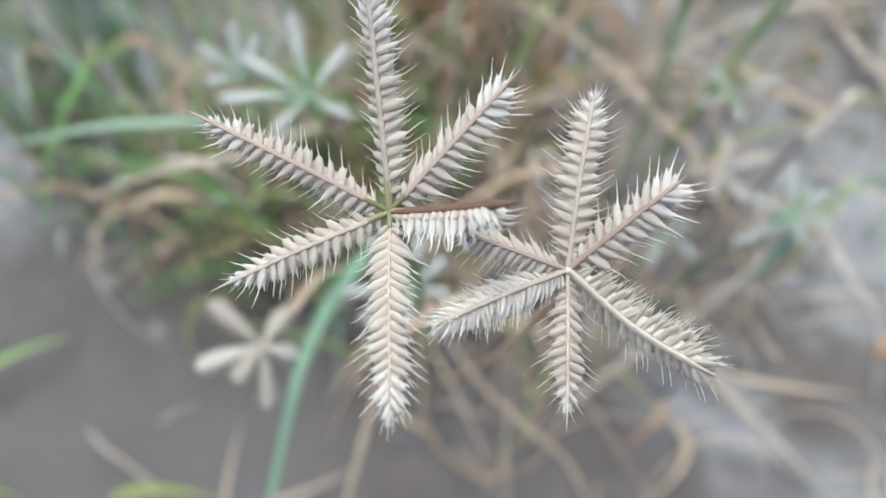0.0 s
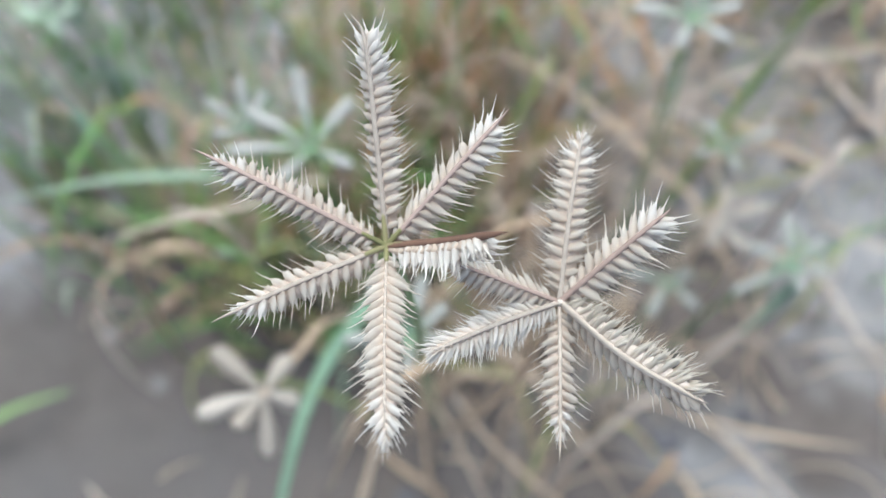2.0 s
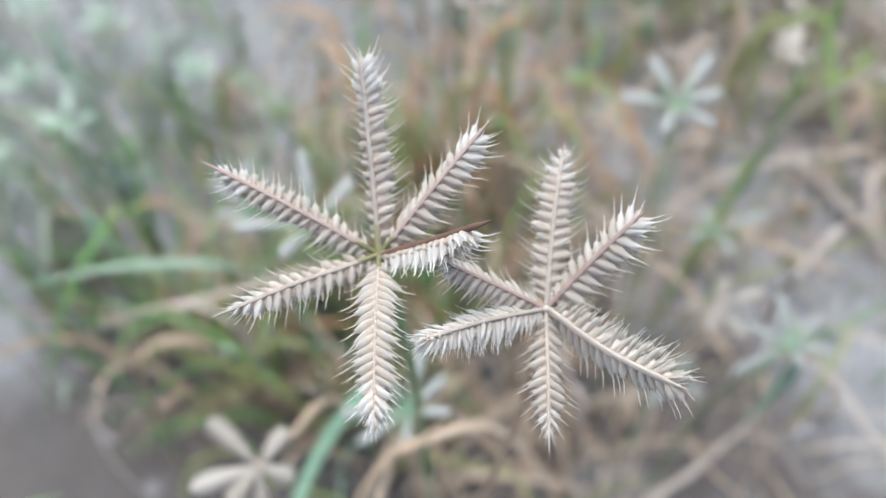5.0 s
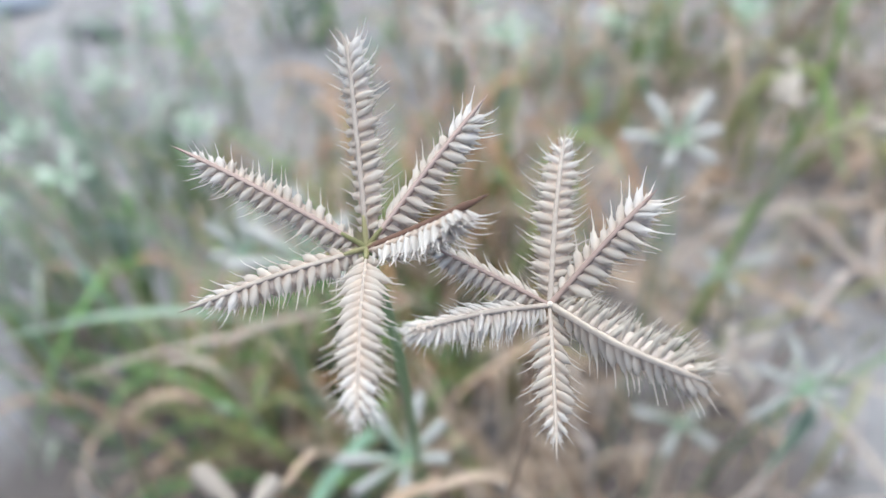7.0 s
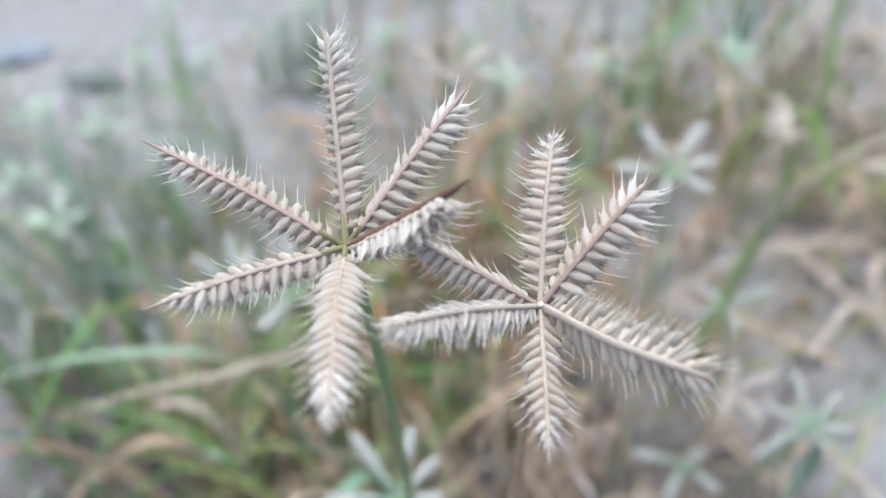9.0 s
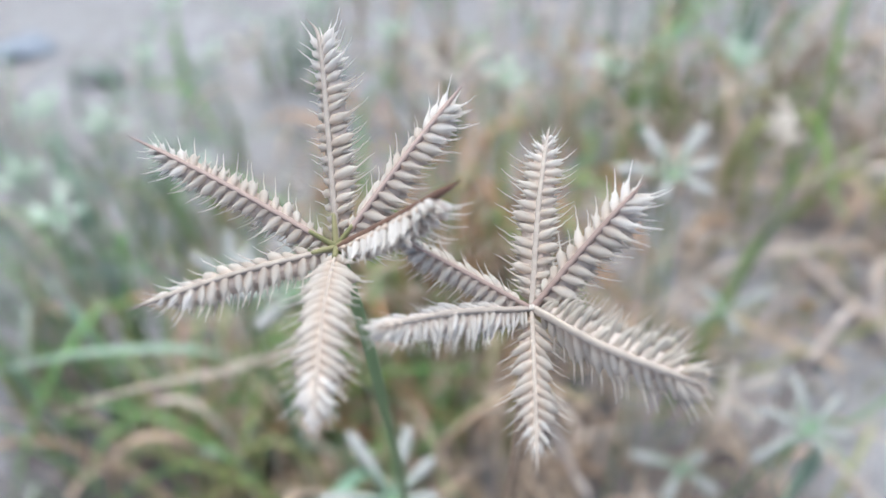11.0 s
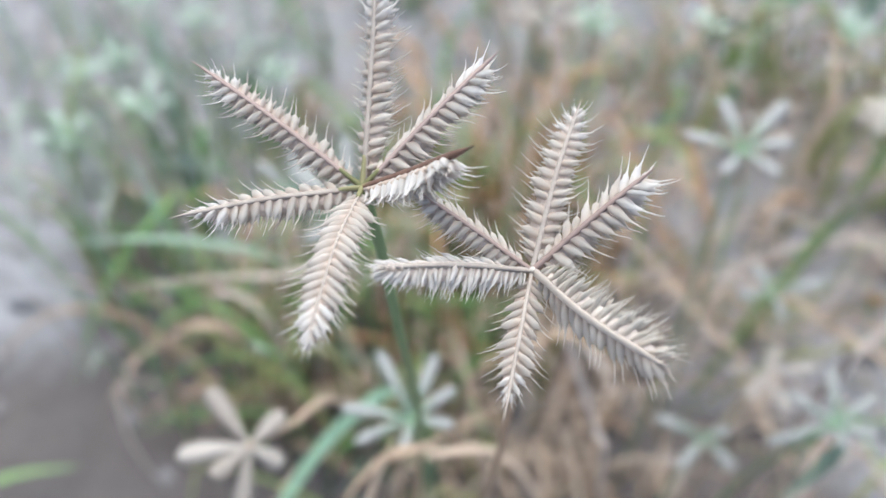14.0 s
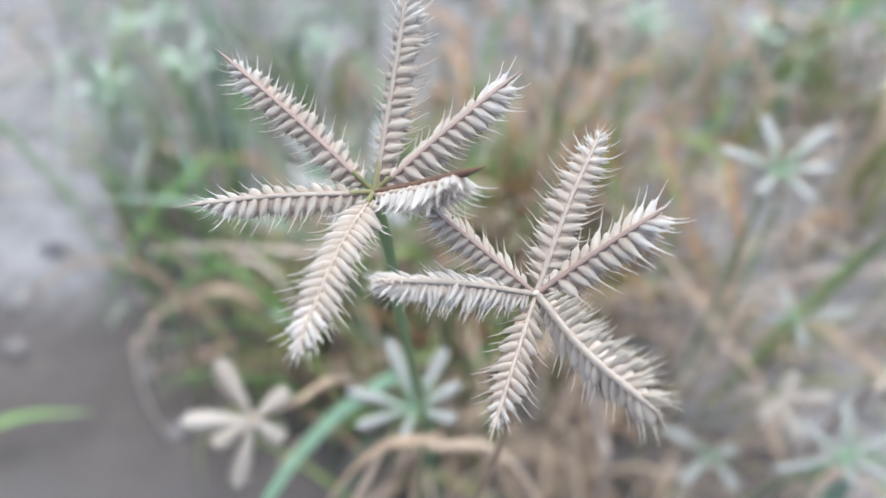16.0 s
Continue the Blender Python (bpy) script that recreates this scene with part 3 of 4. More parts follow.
far_head((-0.0427, 0.151, 0.3337), ((-0.0048, 0.0187, 0.018), (0.0128, 0.0136, 0.0091), (-0.02, 0.0064, 0.0114), (-0.0268, -0.0047, 0.0046), (0.0128, -0.0058, -0.002), (-0.0103, -0.0125, -0.0017)),
         ((-0.042, 0.165, 0.29), (-0.05, 0.20, 0.18), (-0.06, 0.23, -0.01)), "pale crowfoot grass seed head with bluish green foot", RIPENING, CULM, 6, 0.85)
far_head((-0.070, 0.171, 0.319), ((-0.0025, 0.0143, 0.0143), (-0.0125, -0.0027, 0.0025), (-0.0141, 0.0057, 0.0108), (0.0055, 0.0122, 0.0093)),
         ((-0.07, 0.185, 0.26), (-0.075, 0.21, 0.15), (-0.08, 0.23, -0.01)), "young mint-green crowfoot grass seed head behind a paler one", UNRIPE, CULM, 13, 0.7)
far_head((0.008, 0.272, 0.349), ((-0.0160, 0.0172, 0.0060), (0.0032, 0.0126, 0.0153), (0.0190, 0.0149, 0.0060), (-0.0112, -0.0067, 0.0060), (0.0008, -0.0168, 0.0060), (0.0200, -0.0154, 0.0060)),
         ((0.008, 0.285, 0.30), (0.01, 0.31, 0.18), (0.02, 0.33, -0.01)), "cream crowfoot grass seed head among green blades", HUSK_CREAM, CULM, 7)
far_head((0.179, 0.300, 0.298), ((0.0036, 0.0177, 0.0060), (-0.0076, 0.0124, 0.0060), (-0.0153, -0.0032, 0.0060), (-0.0072, -0.0154, 0.0060), (0.0052, -0.0080, 0.0060)),
         ((0.186, 0.302, 0.27), (0.185, 0.310, 0.21), (0.181, 0.33, 0.12), (0.17, 0.35, -0.01)), "crumpled cream crowfoot grass seed head on a yellowish green culm", HUSK_CREAM, CULM_BRIGHT, 8, 1.4, 0.0014)
far_head((-0.115, 0.430, 0.290), ((-0.0339, -0.0022, -0.0022), (-0.0040, 0.0118, 0.0144), (-0.0230, 0.0066, 0.0083), (-0.0153, -0.0261, 0.0020)),
         ((-0.112, 0.44, 0.25), (-0.10, 0.46, 0.13), (-0.10, 0.48, -0.01)), "straw-coloured crowfoot grass seed head with few spikes", HUSK_CREAM, DRY_CULM, 9)
far_head((0.119, 0.190, 0.178), ((-0.0254, 0.0030, 0.0060), (0.0113, 0.0022, 0.0060), (0.0111, -0.0195, 0.0060), (-0.0142, -0.0233, 0.0060)),
         ((0.12, 0.20, 0.12), (0.12, 0.21, -0.01)), "small greenish white crowfoot grass seed head near the soil", UNRIPE, CULM, 10)
far_head((0.136, 0.203, 0.217), ((0.0080, 0.0139, 0.0060), (-0.0189, -0.0048, 0.0060), (0.0246, 0.0043, 0.0060), (-0.0088, -0.0187, 0.0060), (0.0074, -0.0216, 0.0060)),
         ((0.145, 0.225, 0.13), (0.15, 0.235, -0.01)), "withered brownish crowfoot grass seed head", HUSK_FAR, DRY_CULM, 11)
far_head((0.168, 0.438, 0.279), ((-0.0085, 0.0091, 0.0060), (0.0130, -0.0061, -0.0080), (0.0117, 0.0101, 0.0060), (-0.0170, -0.0205, 0.0060)),
         ((0.17, 0.45, 0.2), (0.17, 0.47, -0.01)), "pale crowfoot grass seed head over tangled dry grass", HUSK_FAR, CULM, 12)


def young_head(hub, seed, reach=0.022):
    """A young head of five or six spikes, half spread, on a straight thin culm."""
    rng = random.Random(seed)
    tips = []
    count = rng.choice((4, 5, 6))
    turn = rng.uniform(0, 6.28)
    for k in range(count):
        a = turn + 2 * math.pi * (k + rng.uniform(-0.2, 0.2)) / count
        L = reach * rng.uniform(0.75, 1.15)
        e = radians(rng.uniform(10, 50))
        tips.append((L * math.cos(a) * math.cos(e), L * math.sin(a) * math.cos(e), L * math.sin(e)))
    x, y, z = hub
    dx, dy = rng.uniform(-0.03, 0.03), rng.uniform(-0.01, 0.04)
    return far_head(hub, tips, ((x + dx * 0.3, y + dy * 0.3, z * 0.6), (x + dx, y + dy, -0.01)), "young pale green crowfoot grass seed head on a thin culm", MINT, CULM, seed, 1.2)


for k, hub in enumerate(((-0.312, 0.435, 0.188), (-0.261, 0.377, 0.195), (-0.283, 0.522, 0.183), (-0.272, 0.614, 0.200), (-0.311, 0.812, 0.174), (-0.359, 0.555, 0.177),
                         (-0.046, 0.646, 0.204), (0.045, 0.481, 0.238), (-0.296, 0.332, 0.197), (0.141, 0.550, 0.211), (0.243, 0.536, 0.224), (-0.42, 0.68, 0.12), (-0.20, 0.47, 0.17), (-0.37, 0.47, 0.15), (-0.24, 0.70, 0.16), (-0.15, 0.82, 0.17))):
    young_head(hub, 300 + k)


# ---- single blades and straws ----
def leaf(name, points, width, material, label, category="leaf", fold=0.3, twist=0.0, tip=0.06, start=0.55, n=18):
    bm = bmesh.new()
    blade(bm, points, width, n, fold, twist, tip, start)
    return tagged(link(name, bm, material), label, category)


def straw(points, r, material, label, name="straw"):
    bm = bmesh.new()
    tube(bm, points, r, r * 0.6, 8, 24, (0.37, 0.71), True)
    return tagged(link(name, bm, material), label, "straw")


leaf("grass_leaf", ((-0.01, 0.20, -0.01), (-0.018, 0.175, 0.13), (-0.026, 0.148, 0.235), (-0.038, 0.122, 0.256), (-0.047, 0.099, 0.261), (-0.053, 0.076, 0.260), (-0.060, 0.041, 0.247), (-0.064, 0.02, 0.23)), 0.0062, LEAF_BLUE, "long bluish green grass leaf arching over bare soil", fold=0.5, n=30)
leaf("grass_leaf", ((-0.085, 0.275, -0.01), (-0.090, 0.245, 0.17), (-0.103, 0.212, 0.238), (-0.125, 0.199, 0.257), (-0.148, 0.194, 0.261), (-0.170, 0.190, 0.260), (-0.205, 0.187, 0.252)), 0.0055, LEAF_BLUE, "bluish green grass leaf bending over towards bare soil", n=26)
leaf("dry_leaf", ((-0.02, 0.262, -0.01), (-0.034, 0.236, 0.17), (-0.050, 0.205, 0.245), (-0.067, 0.182, 0.270), (-0.083, 0.167, 0.278), (-0.097, 0.162, 0.280), (-0.120, 0.151, 0.284), (-0.137, 0.140, 0.286)), 0.0034, PALE_STRAW, "long bleached grass leaf with a greenish foot", n=30)
leaf("dry_leaf", ((-0.165, 0.236, 0.15), (-0.159, 0.233, 0.177), (-0.135, 0.228, 0.186), (-0.118, 0.224, 0.165), (-0.110, 0.219, 0.128), (-0.105, 0.22, 0.0)), 0.0036, PALE_STRAW, "curled dry grass leaf arching in the tuft", start=0.3)
leaf("dry_leaf", ((-0.20, 0.22, 0.0), (-0.188, 0.218, 0.127), (-0.172, 0.218, 0.159), (-0.152, 0.216, 0.171), (-0.134, 0.218, 0.158), (-0.135, 0.215, 0.123)), 0.0060, DRY_LEAF, "curled brown grass leaf in the tuft")
leaf("dry_leaf", ((0.0, 0.10, 0.29), (-0.005, 0.085, 0.308), (-0.014, 0.082, 0.305), (-0.021, 0.079, 0.296), (-0.029, 0.075, 0.279), (-0.045, 0.065, 0.23)), 0.0036, DRY_LEAF, "narrow pinkish brown withered grass leaf", start=0.4)
leaf("dry_leaf", ((-0.012, 0.15, 0.0), (-0.012, 0.12, 0.20), (-0.009, 0.104, 0.264), (0.001, 0.108, 0.267), (0.016, 0.115, 0.260), (0.031, 0.113, 0.245), (0.043, 0.106, 0.225), (0.055, 0.10, 0.19)), 0.0036, DRY_LEAF, "tan dry grass leaf bent into an arch", n=26)
straw(((-0.012, 0.08, 0.32), (-0.021, 0.069, 0.284), (-0.028, 0.058, 0.256), (-0.036, 0.044, 0.226), (-0.06, 0.01, 0.12), (-0.07, 0.0, -0.01)), 0.0016, DRY_CULM, "pinkish brown dry culm")
straw(((-0.011, 0.115, 0.27), (-0.009, 0.098, 0.232), (-0.006, 0.081, 0.189), (0.004, 0.074, 0.163), (0.023, 0.071, 0.127), (0.036, 0.088, 0.08), (0.04, 0.12, -0.005)), 0.0015, DRY_CULM, "bent tan dry culm")
straw(((0.0, 0.13, 0.19), (0.015, 0.113, 0.171), (0.040, 0.098, 0.141), (0.066, 0.086, 0.112), (0.082, 0.069, 0.080), (0.1, 0.04, -0.005)), 0.0013, DRY_CULM, "thin tan dry culm leaning down to the soil")
leaf("dry_leaf", ((0.0, 0.19, 0.0), (-0.004, 0.17, 0.17), (0.003, 0.165, 0.233), (0.022, 0.166, 0.258), (0.039, 0.168, 0.268), (0.055, 0.164, 0.263), (0.068, 0.165, 0.247), (0.080, 0.162, 0.229), (0.086, 0.16, 0.21)), 0.0032, DRY_LEAF, "tan dry grass leaf bent into a low arch", n=28)
leaf("dry_leaf", ((0.036, 0.175, 0.27), (0.040, 0.169, 0.261), (0.050, 0.163, 0.239), (0.059, 0.158, 0.218), (0.066, 0.150, 0.194), (0.08, 0.14, 0.0)), 0.0044, PALE_STRAW, "pale withered leaf hanging down")
straw(((0.05, 0.11, 0.02), (0.102, 0.139, 0.108), (0.141, 0.161, 0.124), (0.163, 0.174, 0.146), (0.181, 0.187, 0.168), (0.2, 0.2, 0.18)), 0.0020, PALE_STRAW, "pale pinkish straw slanting over the soil")
leaf("dry_leaf", ((0.353, 0.554, 0.006), (0.373, 0.491, 0.010), (0.391, 0.431, 0.012), (0.41, 0.36, 0.008)), 0.008, DRY_LEAF, "flat tan leaf lying on the soil")
leaf("dry_leaf", ((0.19, 0.25, 0.0), (0.180, 0.222, 0.20), (0.182, 0.219, 0.227), (0.186, 0.220, 0.239), (0.190, 0.224, 0.247), (0.202, 0.232, 0.245)), 0.0064, PALE_STRAW, "whitish curled leaf tip standing over the soil")
straw(((0.13, 0.25, 0.10), (0.164, 0.254, 0.166), (0.183, 0.259, 0.171), (0.220, 0.267, 0.181), (0.262, 0.277, 0.192), (0.32, 0.29, 0.2)), 0.0014, LEAF_OLIVE, "thin olive green culm slanting over the soil", "green_culm")
straw(((0.145, 0.16, 0.20), (0.156, 0.170, 0.237), (0.178, 0.177, 0.229), (0.206, 0.191, 0.230), (0.26, 0.21, 0.23)), 0.0011, CULM, "thin green culm beside a seed head", "green_culm")
leaf("grass_leaf", ((0.142, 0.152, 0.258), (0.150, 0.158, 0.248), (0.153, 0.155, 0.234), (0.149, 0.152, 0.216), (0.142, 0.15, 0.195)), 0.0075, LEAF_BLUE, "bluish green leaf below a seed head", start=0.7)
straw(((-0.30, 0.215, 0.30), (-0.260, 0.210, 0.270), (-0.239, 0.206, 0.249), (-0.220, 0.201, 0.228), (-0.205, 0.197, 0.194), (-0.182, 0.200, 0.150), (-0.178, 0.195, 0.094), (-0.17, 0.2, -0.01)), 0.0013, CULM, "thin green leaning culm", "green_culm")
leaf("grass_leaf", ((0.185, 0.31, 0.2), (0.188, 0.295, 0.262), (0.204, 0.296, 0.279), (0.234, 0.298, 0.297), (0.27, 0.3, 0.30)), 0.0026, LEAF_BLUE, "narrow pale bluish green leaf off a culm")
straw(((0.03, 0.35, 0.19), (0.052, 0.332, 0.197), (0.093, 0.307, 0.184), (0.127, 0.268, 0.174), (0.150, 0.239, 0.170), (0.19, 0.2, 0.10), (0.22, 0.17, -0.005)), 0.0014, DRY_CULM, "pinkish tan dry culm lying aslant")
straw(((0.119, 0.275, 0.28), (0.119, 0.273, 0.256), (0.118, 0.263, 0.228), (0.121, 0.268, 0.185), (0.13, 0.28, -0.01)), 0.0012, CULM, "thin green upright culm", "green_culm")
leaf("dry_leaf", ((0.098, 0.33, 0.26), (0.103, 0.319, 0.252), (0.111, 0.302, 0.237), (0.121, 0.288, 0.211), (0.13, 0.28, 0.1)), 0.0035, ORANGE_LEAF, "narrow reddish brown dry leaf")

straw(((0.206, 0.345, 0.40), (0.200, 0.331, 0.355), (0.199, 0.321, 0.330), (0.198, 0.312, 0.301), (0.193, 0.308, 0.279), (0.188, 0.306, 0.252), (0.178, 0.302, 0.223), (0.171, 0.300, 0.193), (0.159, 0.293, 0.158), (0.14, 0.29, -0.01)), 0.0017, CULM_BRIGHT, "bright yellowish green culm rising past a seed head", "green_culm")
leaf("grass_leaf", ((0.198, 0.312, 0.301), (0.201, 0.296, 0.285), (0.203, 0.283, 0.271), (0.211, 0.272, 0.262)), 0.0030, CULM_BRIGHT, "short yellowish green leaf off a bright culm", start=0.8)
straw(((0.255, 0.286, 0.320), (0.228, 0.289, 0.305), (0.207, 0.291, 0.287), (0.194, 0.292, 0.276), (0.181, 0.290, 0.262), (0.165, 0.288, 0.23)), 0.0015, PALE_STRAW, "pale dry culm slanting across a green one")
straw(((0.262, 0.46, 0.10), (0.276, 0.426, 0.12), (0.290, 0.388, 0.12), (0.302, 0.358, 0.118), (0.319, 0.334, 0.11), (0.345, 0.30, -0.005)), 0.0013, PALE_STRAW, "pale pinkish dry culm leaning over grey soil")
straw(((0.30, 0.52, 0.05), (0.321, 0.480, 0.06), (0.336, 0.441, 0.06), (0.358, 0.408, 0.055), (0.39, 0.37, -0.004)), 0.0022, PALE_STRAW, "long whitish straw over grey soil")
straw(((0.25, 0.27, 0.075), (0.263, 0.237, 0.08), (0.271, 0.208, 0.078), (0.285, 0.182, 0.07), (0.31, 0.14, -0.004)), 0.0020, PALE_STRAW, "pale straw leaning down to grey soil")


leaf("dry_leaf", ((0.04, 0.652, 0.0), (0.037, 0.621, 0.06), (0.042, 0.619, 0.1), (0.057, 0.632, 0.115), (0.078, 0.654, 0.105), (0.096, 0.664, 0.08), (0.114, 0.736, 0.0)), 0.010, ORANGE_LEAF, "rusty curled leaf bent into a loop among far straw", n=26)
leaf("dry_leaf", ((0.248, 0.559, 0.0), (0.242, 0.54, 0.045), (0.258, 0.542, 0.06), (0.278, 0.537, 0.055), (0.312, 0.566, 0.0)), 0.007, ORANGE_LEAF, "low reddish arched leaf over grey soil", n=20)
leaf("dry_leaf", ((0.202, 0.827, 0.0), (0.157, 0.798, 0.05), (0.127, 0.817, 0.06), (0.1, 0.797, 0.06), (0.096, 0.855, 0.0)), 0.007, DRY_LEAF, "tan arched leaf among far straw", n=20)
leaf("grass_leaf", ((-0.36, 0.12, 0.0), (-0.338, 0.148, 0.018), (-0.310, 0.172, 0.022), (-0.275, 0.195, 0.008)), 0.008, LEAF, "short green grass leaf low over brown soil", n=14)
leaf("grass_leaf", ((-0.35, 0.10, 0.0), (-0.325, 0.092, 0.02), (-0.30, 0.084, 0.02), (-0.278, 0.078, 0.006)), 0.006, LEAF_OLIVE, "short olive green grass leaf low over the soil", n=14)
leaf("grass_leaf", ((-0.225, 0.079, 0.0), (-0.205, 0.083, 0.012), (-0.18, 0.084, 0.012), (-0.15, 0.08, 0.004)), 0.007, LEAF_OLIVE, "short green grass leaf lying on the soil", n=14)
straw(((-0.25, 0.128, 0.004), (-0.232, 0.113, 0.010), (-0.208, 0.098, 0.008), (-0.188, 0.084, 0.004)), 0.0013, PALE_STRAW, "short pale straw lying on brown soil")


for x, y, a, s in ((0.322, 0.188, 0.6, 1), (0.340, 0.480, 1.9, 2)):
    p = [(x + q * 0.011 * math.cos(a), y + q * 0.011 * math.sin(a), ground_z(x, y) + 0.003 + 0.002 * (1 - q * q)) for q in (-1, -0.4, 0.3, 1)]
    leaf("fallen_leaf", p, 0.012, ORANGE_LEAF, "small curled orange fallen leaf on the soil", fold=0.4, tip=0.15, start=0.3, n=12)


# ---- tufts and litter that nobody could count ----
def tuft(name, label, centre, radius, count, height, materials, seed, width=0.005, lean=0.5, away=(0, 0)):
    """A tuft of many blades, one mesh for each kind of blade."""
    rng = random.Random(seed)
    top = tagged(new(name), label, "grass", kind="stuff")
    for material, share in materials:
        bm = bmesh.new()
        for _ in range(max(1, int(count * share))):
            a, r = rng.uniform(0, 2 * math.pi), radius * math.sqrt(rng.random())
            x, y = centre[0] + r * math.cos(a), centre[1] + r * math.sin(a)
            h = height * rng.uniform(0.45, 1.1)
            b = rng.uniform(0, 2 * math.pi)
            k = h * lean * rng.uniform(0.3, 1.2)
            dx, dy = math.cos(b) * k + away[0] * h, math.sin(b) * k + away[1] * h
            arch = rng.random() < 0.12
            p = [Vector((x, y, ground_z(x, y) - 0.006)), Vector((x + dx * 0.12, y + dy * 0.12, h * 0.45)), Vector((x + dx * 0.45, y + dy * 0.45, h * 0.86)),
                 Vector((x + dx * 1.05, y + dy * 1.05, h * (0.8 if arch else 1.05)))]
            if arch:
                p.append(Vector((x + dx * 1.55, y + dy * 1.55, h * 0.5)))
            blade(bm, p, width * rng.uniform(0.5, 1.25), 9, rng.uniform(0.1, 0.6), rng.uniform(-1.2, 1.2))
        part("blades", bm, material, top)
    return top


tuft("grass_tuft", "dense tuft of fresh green and ageing grass blades", (-0.22, 0.38), 0.14, 92, 0.18, ((LEAF, 0.49), (LEAF_OLIVE, 0.16), (DRY_LEAF, 0.10), (LEAF_BLUE, 0.13), (LEAF_PALE, 0.10), (PALE_STRAW, 0.05)), 11, 0.0048, 0.55)
tuft("grass_tuft", "matted tuft of green shoots and brown dry blades", (-0.09, 0.30), 0.10, 120, 0.15, ((DRY_LEAF, 0.24), (LEAF, 0.44), (LEAF_OLIVE, 0.20), (PALE_STRAW, 0.02), (LEAF_BLUE, 0.10)), 12, 0.0042, 0.8)
tuft("grass_tuft", "tangle of rusty and tan dry grass with green shoots", (0.02, 0.40), 0.12, 130, 0.19, ((DRY_LEAF, 0.44), (ORANGE_LEAF, 0.18), (LEAF_OLIVE, 0.12), (LEAF, 0.06), (PALE_STRAW, 0.20)), 13, 0.0048, 0.8)
tuft("grass_tuft", "low brown dry grass round the foot of the culms", (0.03, 0.20), 0.09, 60, 0.09, ((DRY_LEAF, 0.65), (PALE_STRAW, 0.1), (LEAF_OLIVE, 0.25)), 14, 0.0032, 1.2)
tuft("grass_tuft", "fine pale glaucous grass with bluish blades", (-0.33, 0.52), 0.14, 60, 0.15, ((LEAF_PALE, 0.55), (LEAF_BLUE, 0.3), (PALE_STRAW, 0.15)), 51, 0.0042, 0.9)
tuft("grass_tuft", "sparse pale bluish green grass on open soil", (-0.42, 0.68), 0.20, 75, 0.13, ((LEAF_BLUE, 0.5), (LEAF, 0.2), (LEAF_OLIVE, 0.15), (PALE_STRAW, 0.15)), 15, 0.006, 1.0)
tuft("grass_tuft", "mixed green and tan grass tuft further off", (0.05, 0.68), 0.18, 55, 0.15, ((LEAF, 0.25), (LEAF_BLUE, 0.22), (DRY_LEAF, 0.25), (ORANGE_LEAF, 0.1), (PALE_STRAW, 0.18)), 16, 0.006, 1.0)
tuft("grass_tuft", "tangled straw-coloured grass tuft further off", (0.43, 0.72), 0.18, 58, 0.17, ((DRY_LEAF, 0.42), (LEAF_OLIVE, 0.20), (PALE_STRAW, 0.28), (LEAF, 0.10)), 17, 0.006, 1.1)
tuft("grass_tuft", "green grass tuft in the distance", (0.20, 1.15), 0.4, 120, 0.16, ((LEAF, 0.4), (LEAF_BLUE, 0.3), (DRY_LEAF, 0.3)), 18, 0.009, 0.9)
tuft("grass_tuft", "thin grass shoots scattered on open soil", (0.27, 0.36), 0.13, 22, 0.10, ((LEAF_OLIVE, 0.4), (PALE_STRAW, 0.4), (LEAF, 0.2)), 19, 0.004, 1.2)


tuft("thatch", "matted dark brown dead leaves under the grass", (-0.14, 0.34), 0.11, 110, 0.05, ((THATCH, 0.7), (DRY_LEAF, 0.3)), 20, 0.006, 1.6)
tuft("thatch", "low brown and olive dead leaves over grey soil", (-0.12, 0.54), 0.16, 110, 0.05, ((DRY_LEAF, 0.35), (THATCH, 0.3), (LEAF_OLIVE, 0.35)), 22, 0.006, 1.8)
tuft("thatch", "matted brown dead leaves between the culms", (0.04, 0.30), 0.12, 100, 0.05, ((THATCH, 0.35), (DRY_LEAF, 0.58), (PALE_STRAW, 0.07)), 21, 0.005, 2.2)


def tangle(name, label, centre, spread, count, height, materials, seed, thick=0.0013, curl=0.9):
    """Bent, broken and looping dry culms and narrow leaves, tangled over the soil."""
    rng = random.Random(seed)
    top = tagged(new(name), label, "dry grass", kind="stuff")
    for material, share in materials:
        bm = bmesh.new()
        for _ in range(max(1, int(count * share))):
            x, y = centre[0] + spread[0] * rng.uniform(-1, 1), centre[1] + spread[1] * rng.uniform(-1, 1)
            a, bend, step = rng.uniform(0, 2 * math.pi), rng.uniform(-curl, curl), rng.uniform(0.018, 0.04)
            rise, p = rng.uniform(0.2, 1.0) * height, []
            n = rng.choice((4, 5, 6))
            for k in range(n):
                z = ground_z(x, y) + 0.002 + rise * math.sin(math.pi * (k + 0.3) / (n + 0.2)) * rng.uniform(0.8, 1.1)
                p.append(Vector((x, y, z)))
                x, y, a = x + step * math.cos(a), y + step * math.sin(a), a + bend + rng.uniform(-0.25, 0.25)
            if rng.random() < 0.5:
                tube(bm, p, thick * rng.uniform(0.5, 1.1), thick * 0.5, 5, 14, (), True)
            else:
                blade(bm, p, thick * rng.uniform(2, 5), 12, 0.3, rng.uniform(-1.5, 1.5))
        part("culms", bm, material, top)
    return top


tangle("dry_grass_tangle", "tangled tan and rusty dry culms on the soil", (0.10, 0.48), (0.16, 0.10), 90, 0.12, ((DRY_LEAF, 0.42), (ORANGE_LEAF, 0.22), (THATCH, 0.08), (PALE_STRAW, 0.14), (LEAF_OLIVE, 0.14)), 31)
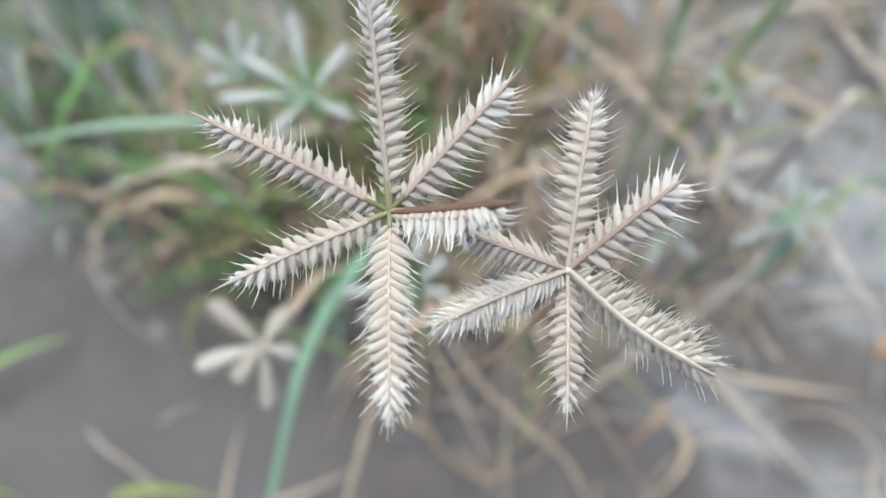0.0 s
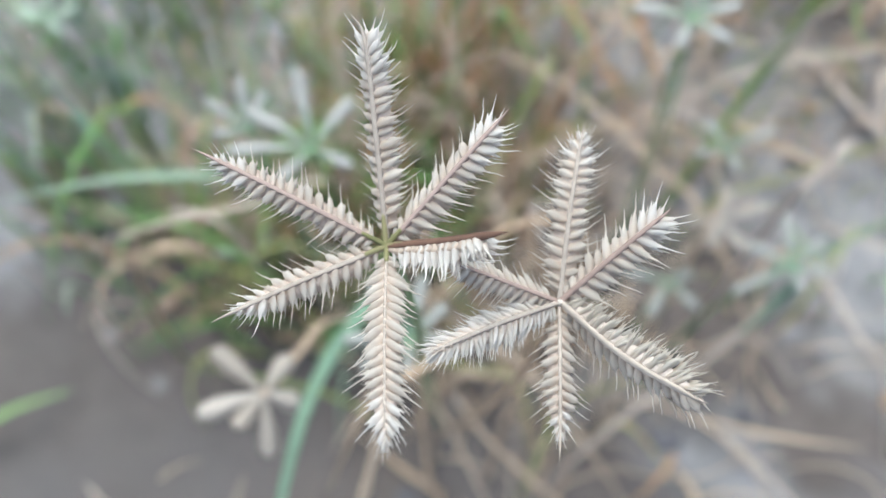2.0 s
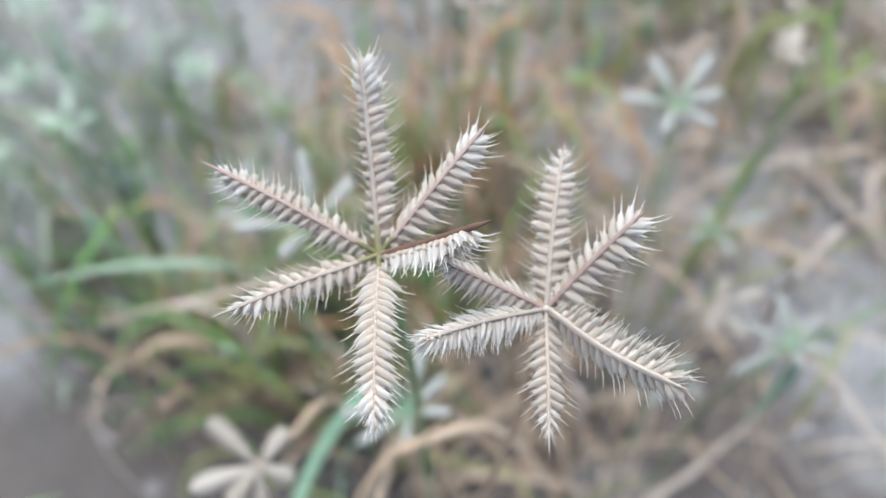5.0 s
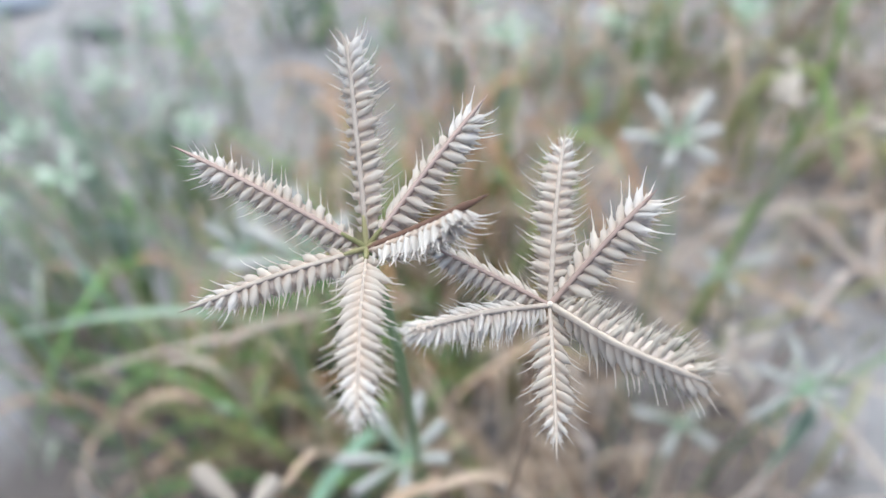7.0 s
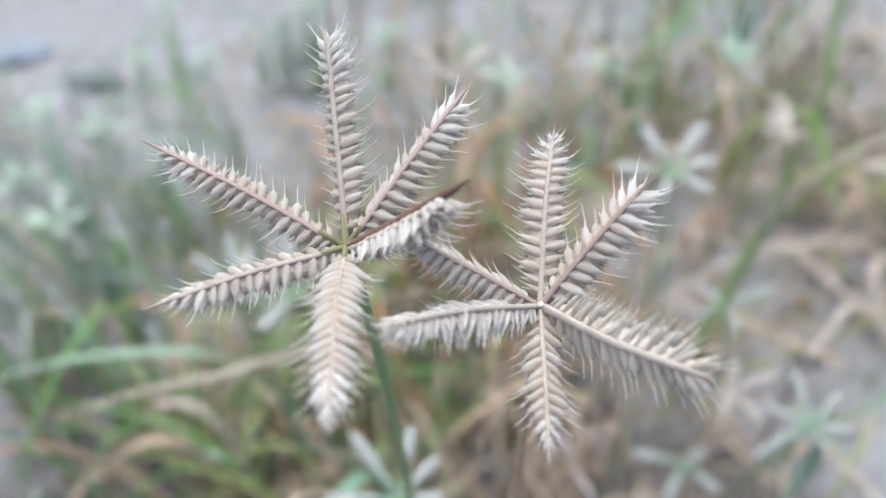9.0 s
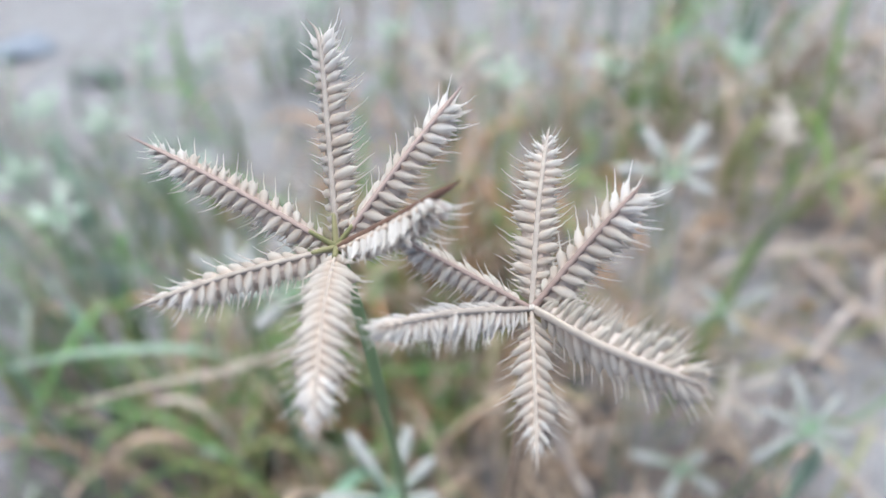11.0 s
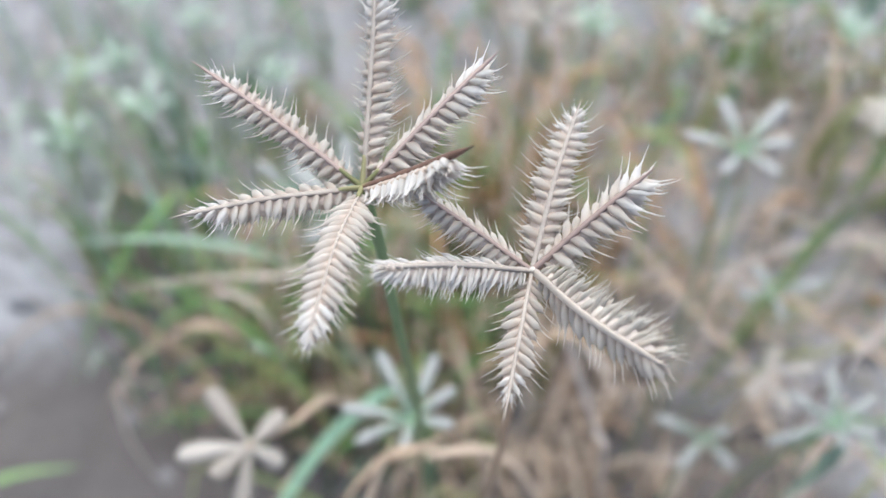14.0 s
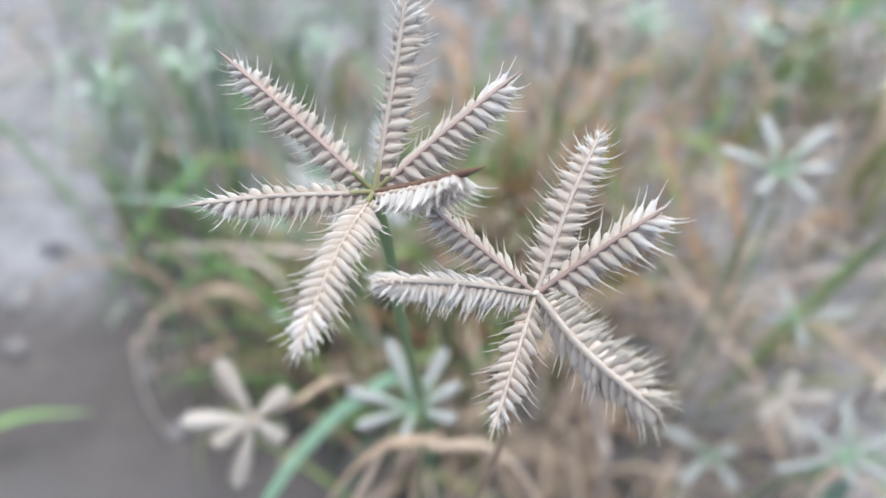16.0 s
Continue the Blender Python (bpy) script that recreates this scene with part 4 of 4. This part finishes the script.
tangle("dry_grass_tangle", "tangled straw-coloured culms further off", (0.44, 0.66), (0.20, 0.22), 190, 0.15, ((DRY_LEAF, 0.42), (PALE_STRAW, 0.28), (THATCH, 0.08), (LEAF_OLIVE, 0.22)), 32, 0.0025, 1.1)
tangle("dry_grass_tangle", "rusty and tan dry culms among green blades", (-0.05, 0.47), (0.13, 0.10), 46, 0.14, ((ORANGE_LEAF, 0.6), (DRY_LEAF, 0.4)), 37, 0.0014)
tangle("dry_grass_tangle", "mixed brown and green culms further off", (0.04, 0.80), (0.20, 0.20), 80, 0.12, ((DRY_LEAF, 0.35), (ORANGE_LEAF, 0.15), (LEAF, 0.25), (LEAF_BLUE, 0.15), (THATCH, 0.1)), 33, 0.0018)
tangle("dry_grass_tangle", "brown dry culms tangled in the green tuft", (-0.13, 0.29), (0.09, 0.08), 56, 0.12, ((DRY_LEAF, 0.32), (THATCH, 0.28), (LEAF_OLIVE, 0.2), (LEAF, 0.16), (PALE_STRAW, 0.04)), 34)
tangle("dry_grass_tangle", "pale and pinkish dry culms strewn on the soil", (0.18, 0.22), (0.15, 0.13), 42, 0.06, ((DRY_LEAF, 0.6), (PALE_STRAW, 0.25), (ORANGE_LEAF, 0.15)), 38, 0.0010, 0.6)
tangle("dry_grass_tangle", "loose tan and reddish dry culms with olive shoots over the soil", (0.31, 0.43), (0.13, 0.14), 24, 0.08, ((DRY_LEAF, 0.35), (PALE_STRAW, 0.4), (LEAF_OLIVE, 0.2), (ORANGE_LEAF, 0.10)), 36, 0.0016)
tuft("grass_tuft", "small dark green grass tuft among dry straw", (0.20, 0.70), 0.04, 9, 0.10, ((LEAF, 0.7), (LEAF_BLUE, 0.3)), 41, 0.007, 0.8)
tuft("grass_tuft", "small green grass tuft behind the seed heads", (-0.02, 0.47), 0.05, 24, 0.16, ((LEAF, 0.7), (LEAF_OLIVE, 0.3)), 42, 0.006, 0.7)
tuft("grass_tuft", "small bluish green grass tuft on open soil", (-0.20, 0.95), 0.06, 24, 0.13, ((LEAF_BLUE, 0.6), (LEAF, 0.4)), 43, 0.008, 0.8)


def litter():
    """Broken straws and leaf bits strewn flat on the soil."""
    rng = random.Random(77)
    top = tagged(new("straw_litter"), "broken pale and brown straws strewn on the soil", "litter", kind="stuff")
    for material, count in ((PALE_STRAW, 80), (DRY_LEAF, 110)):
        bm = bmesh.new()
        for _ in range(count):
            x, y = rng.uniform(-0.75, 0.75), rng.uniform(-0.05, 1.3)
            a, L = rng.uniform(0, math.pi), rng.uniform(0.02, 0.14)
            if x < -0.26 and y < 0.36:
                continue
            p = []
            for k in (-1, -0.3, 0.4, 1):
                px, py = x + k * L / 2 * math.cos(a) + rng.uniform(-0.006, 0.006), y + k * L / 2 * math.sin(a) + rng.uniform(-0.006, 0.006)
                p.append(Vector((px, py, ground_z(px, py) + 0.003 + rng.uniform(0, 0.006))))
            blade(bm, p, rng.uniform(0.0015, 0.005), 8, 0.2, rng.uniform(-1, 1))
        part("straws", bm, material, top)


litter()


def stones():
    """Grit and clods, too many to count, and a few larger stones."""
    rng = random.Random(5)
    bm = bmesh.new()
    for _ in range(260):
        x, y = rng.uniform(-0.8, 0.8), rng.uniform(-0.1, 1.5)
        r = 0.0015 + 0.005 * rng.random() ** 3
        bmesh.ops.create_icosphere(bm, subdivisions=1, radius=r, matrix=Matrix.Translation((x, y, ground_z(x, y) + r * 0.3)) @ Matrix.Diagonal((1, rng.uniform(0.6, 1.2), rng.uniform(0.4, 0.8), 1)))
    tagged(link("pebbles", bm, STONE), "scattered small grey pebbles on the soil", "pebbles", kind="stuff")
    for material, count, label in ((DARK_STONE, 34, "scattered dark clods of soil between the plants"), (CLOD, 60, "scattered pale grey clods of soil between the plants")):
        bm = bmesh.new()
        for _ in range(count):
            x, y = rng.uniform(-0.5, 0.55), rng.uniform(0.06, 0.95)
            r = 0.004 + 0.008 * rng.random() ** 2
            made = bmesh.ops.create_icosphere(bm, subdivisions=2, radius=r, matrix=Matrix.Translation((x, y, ground_z(x, y) + r * 0.1)) @ Matrix.Diagonal((1.1, rng.uniform(0.6, 1.2), rng.uniform(0.35, 0.6), 1)))
            for v in made["verts"]:
                v.co += r * 0.4 * noise.noise_vector(v.co / r * 1.2)
        tagged(link("clods", bm, material), label, "clods", kind="stuff")
    # First stone is coloured dark in place of the shadow under a lump.
    for x, y, r, s, m, label in ((-0.51, 0.983, 0.034, 1, DARK_STONE, "flat stone half sunk in the soil, coloured dark for its shadow"), (-0.67, 1.08, 0.045, 2, BLUE_STONE, "bluish grey stone half sunk in the soil"),
                                 (0.219, 0.176, 0.010, 3, DARK_STONE, "small dark pebble on the soil"), (0.317, 0.412, 0.013, 4, DARK_STONE, "small dark pebble on the soil"), (0.019, 0.234, 0.009, 5, DARK_STONE, "small dark lump under the dry leaves")):
        bm = bmesh.new()
        bmesh.ops.create_icosphere(bm, subdivisions=3, radius=r, matrix=Matrix.Diagonal((1.2, 0.8, 0.4, 1)))
        for v in bm.verts:
            v.co += r * 0.35 * noise.noise_vector(v.co / r * 1.1 + Vector((s * 3.1, 0, 0)))
        ob = tagged(link("stone", bm, m), label, "stone", "stones on the soil")
        ob.location = (x, y, ground_z(x, y) + r * 0.08)


stones()
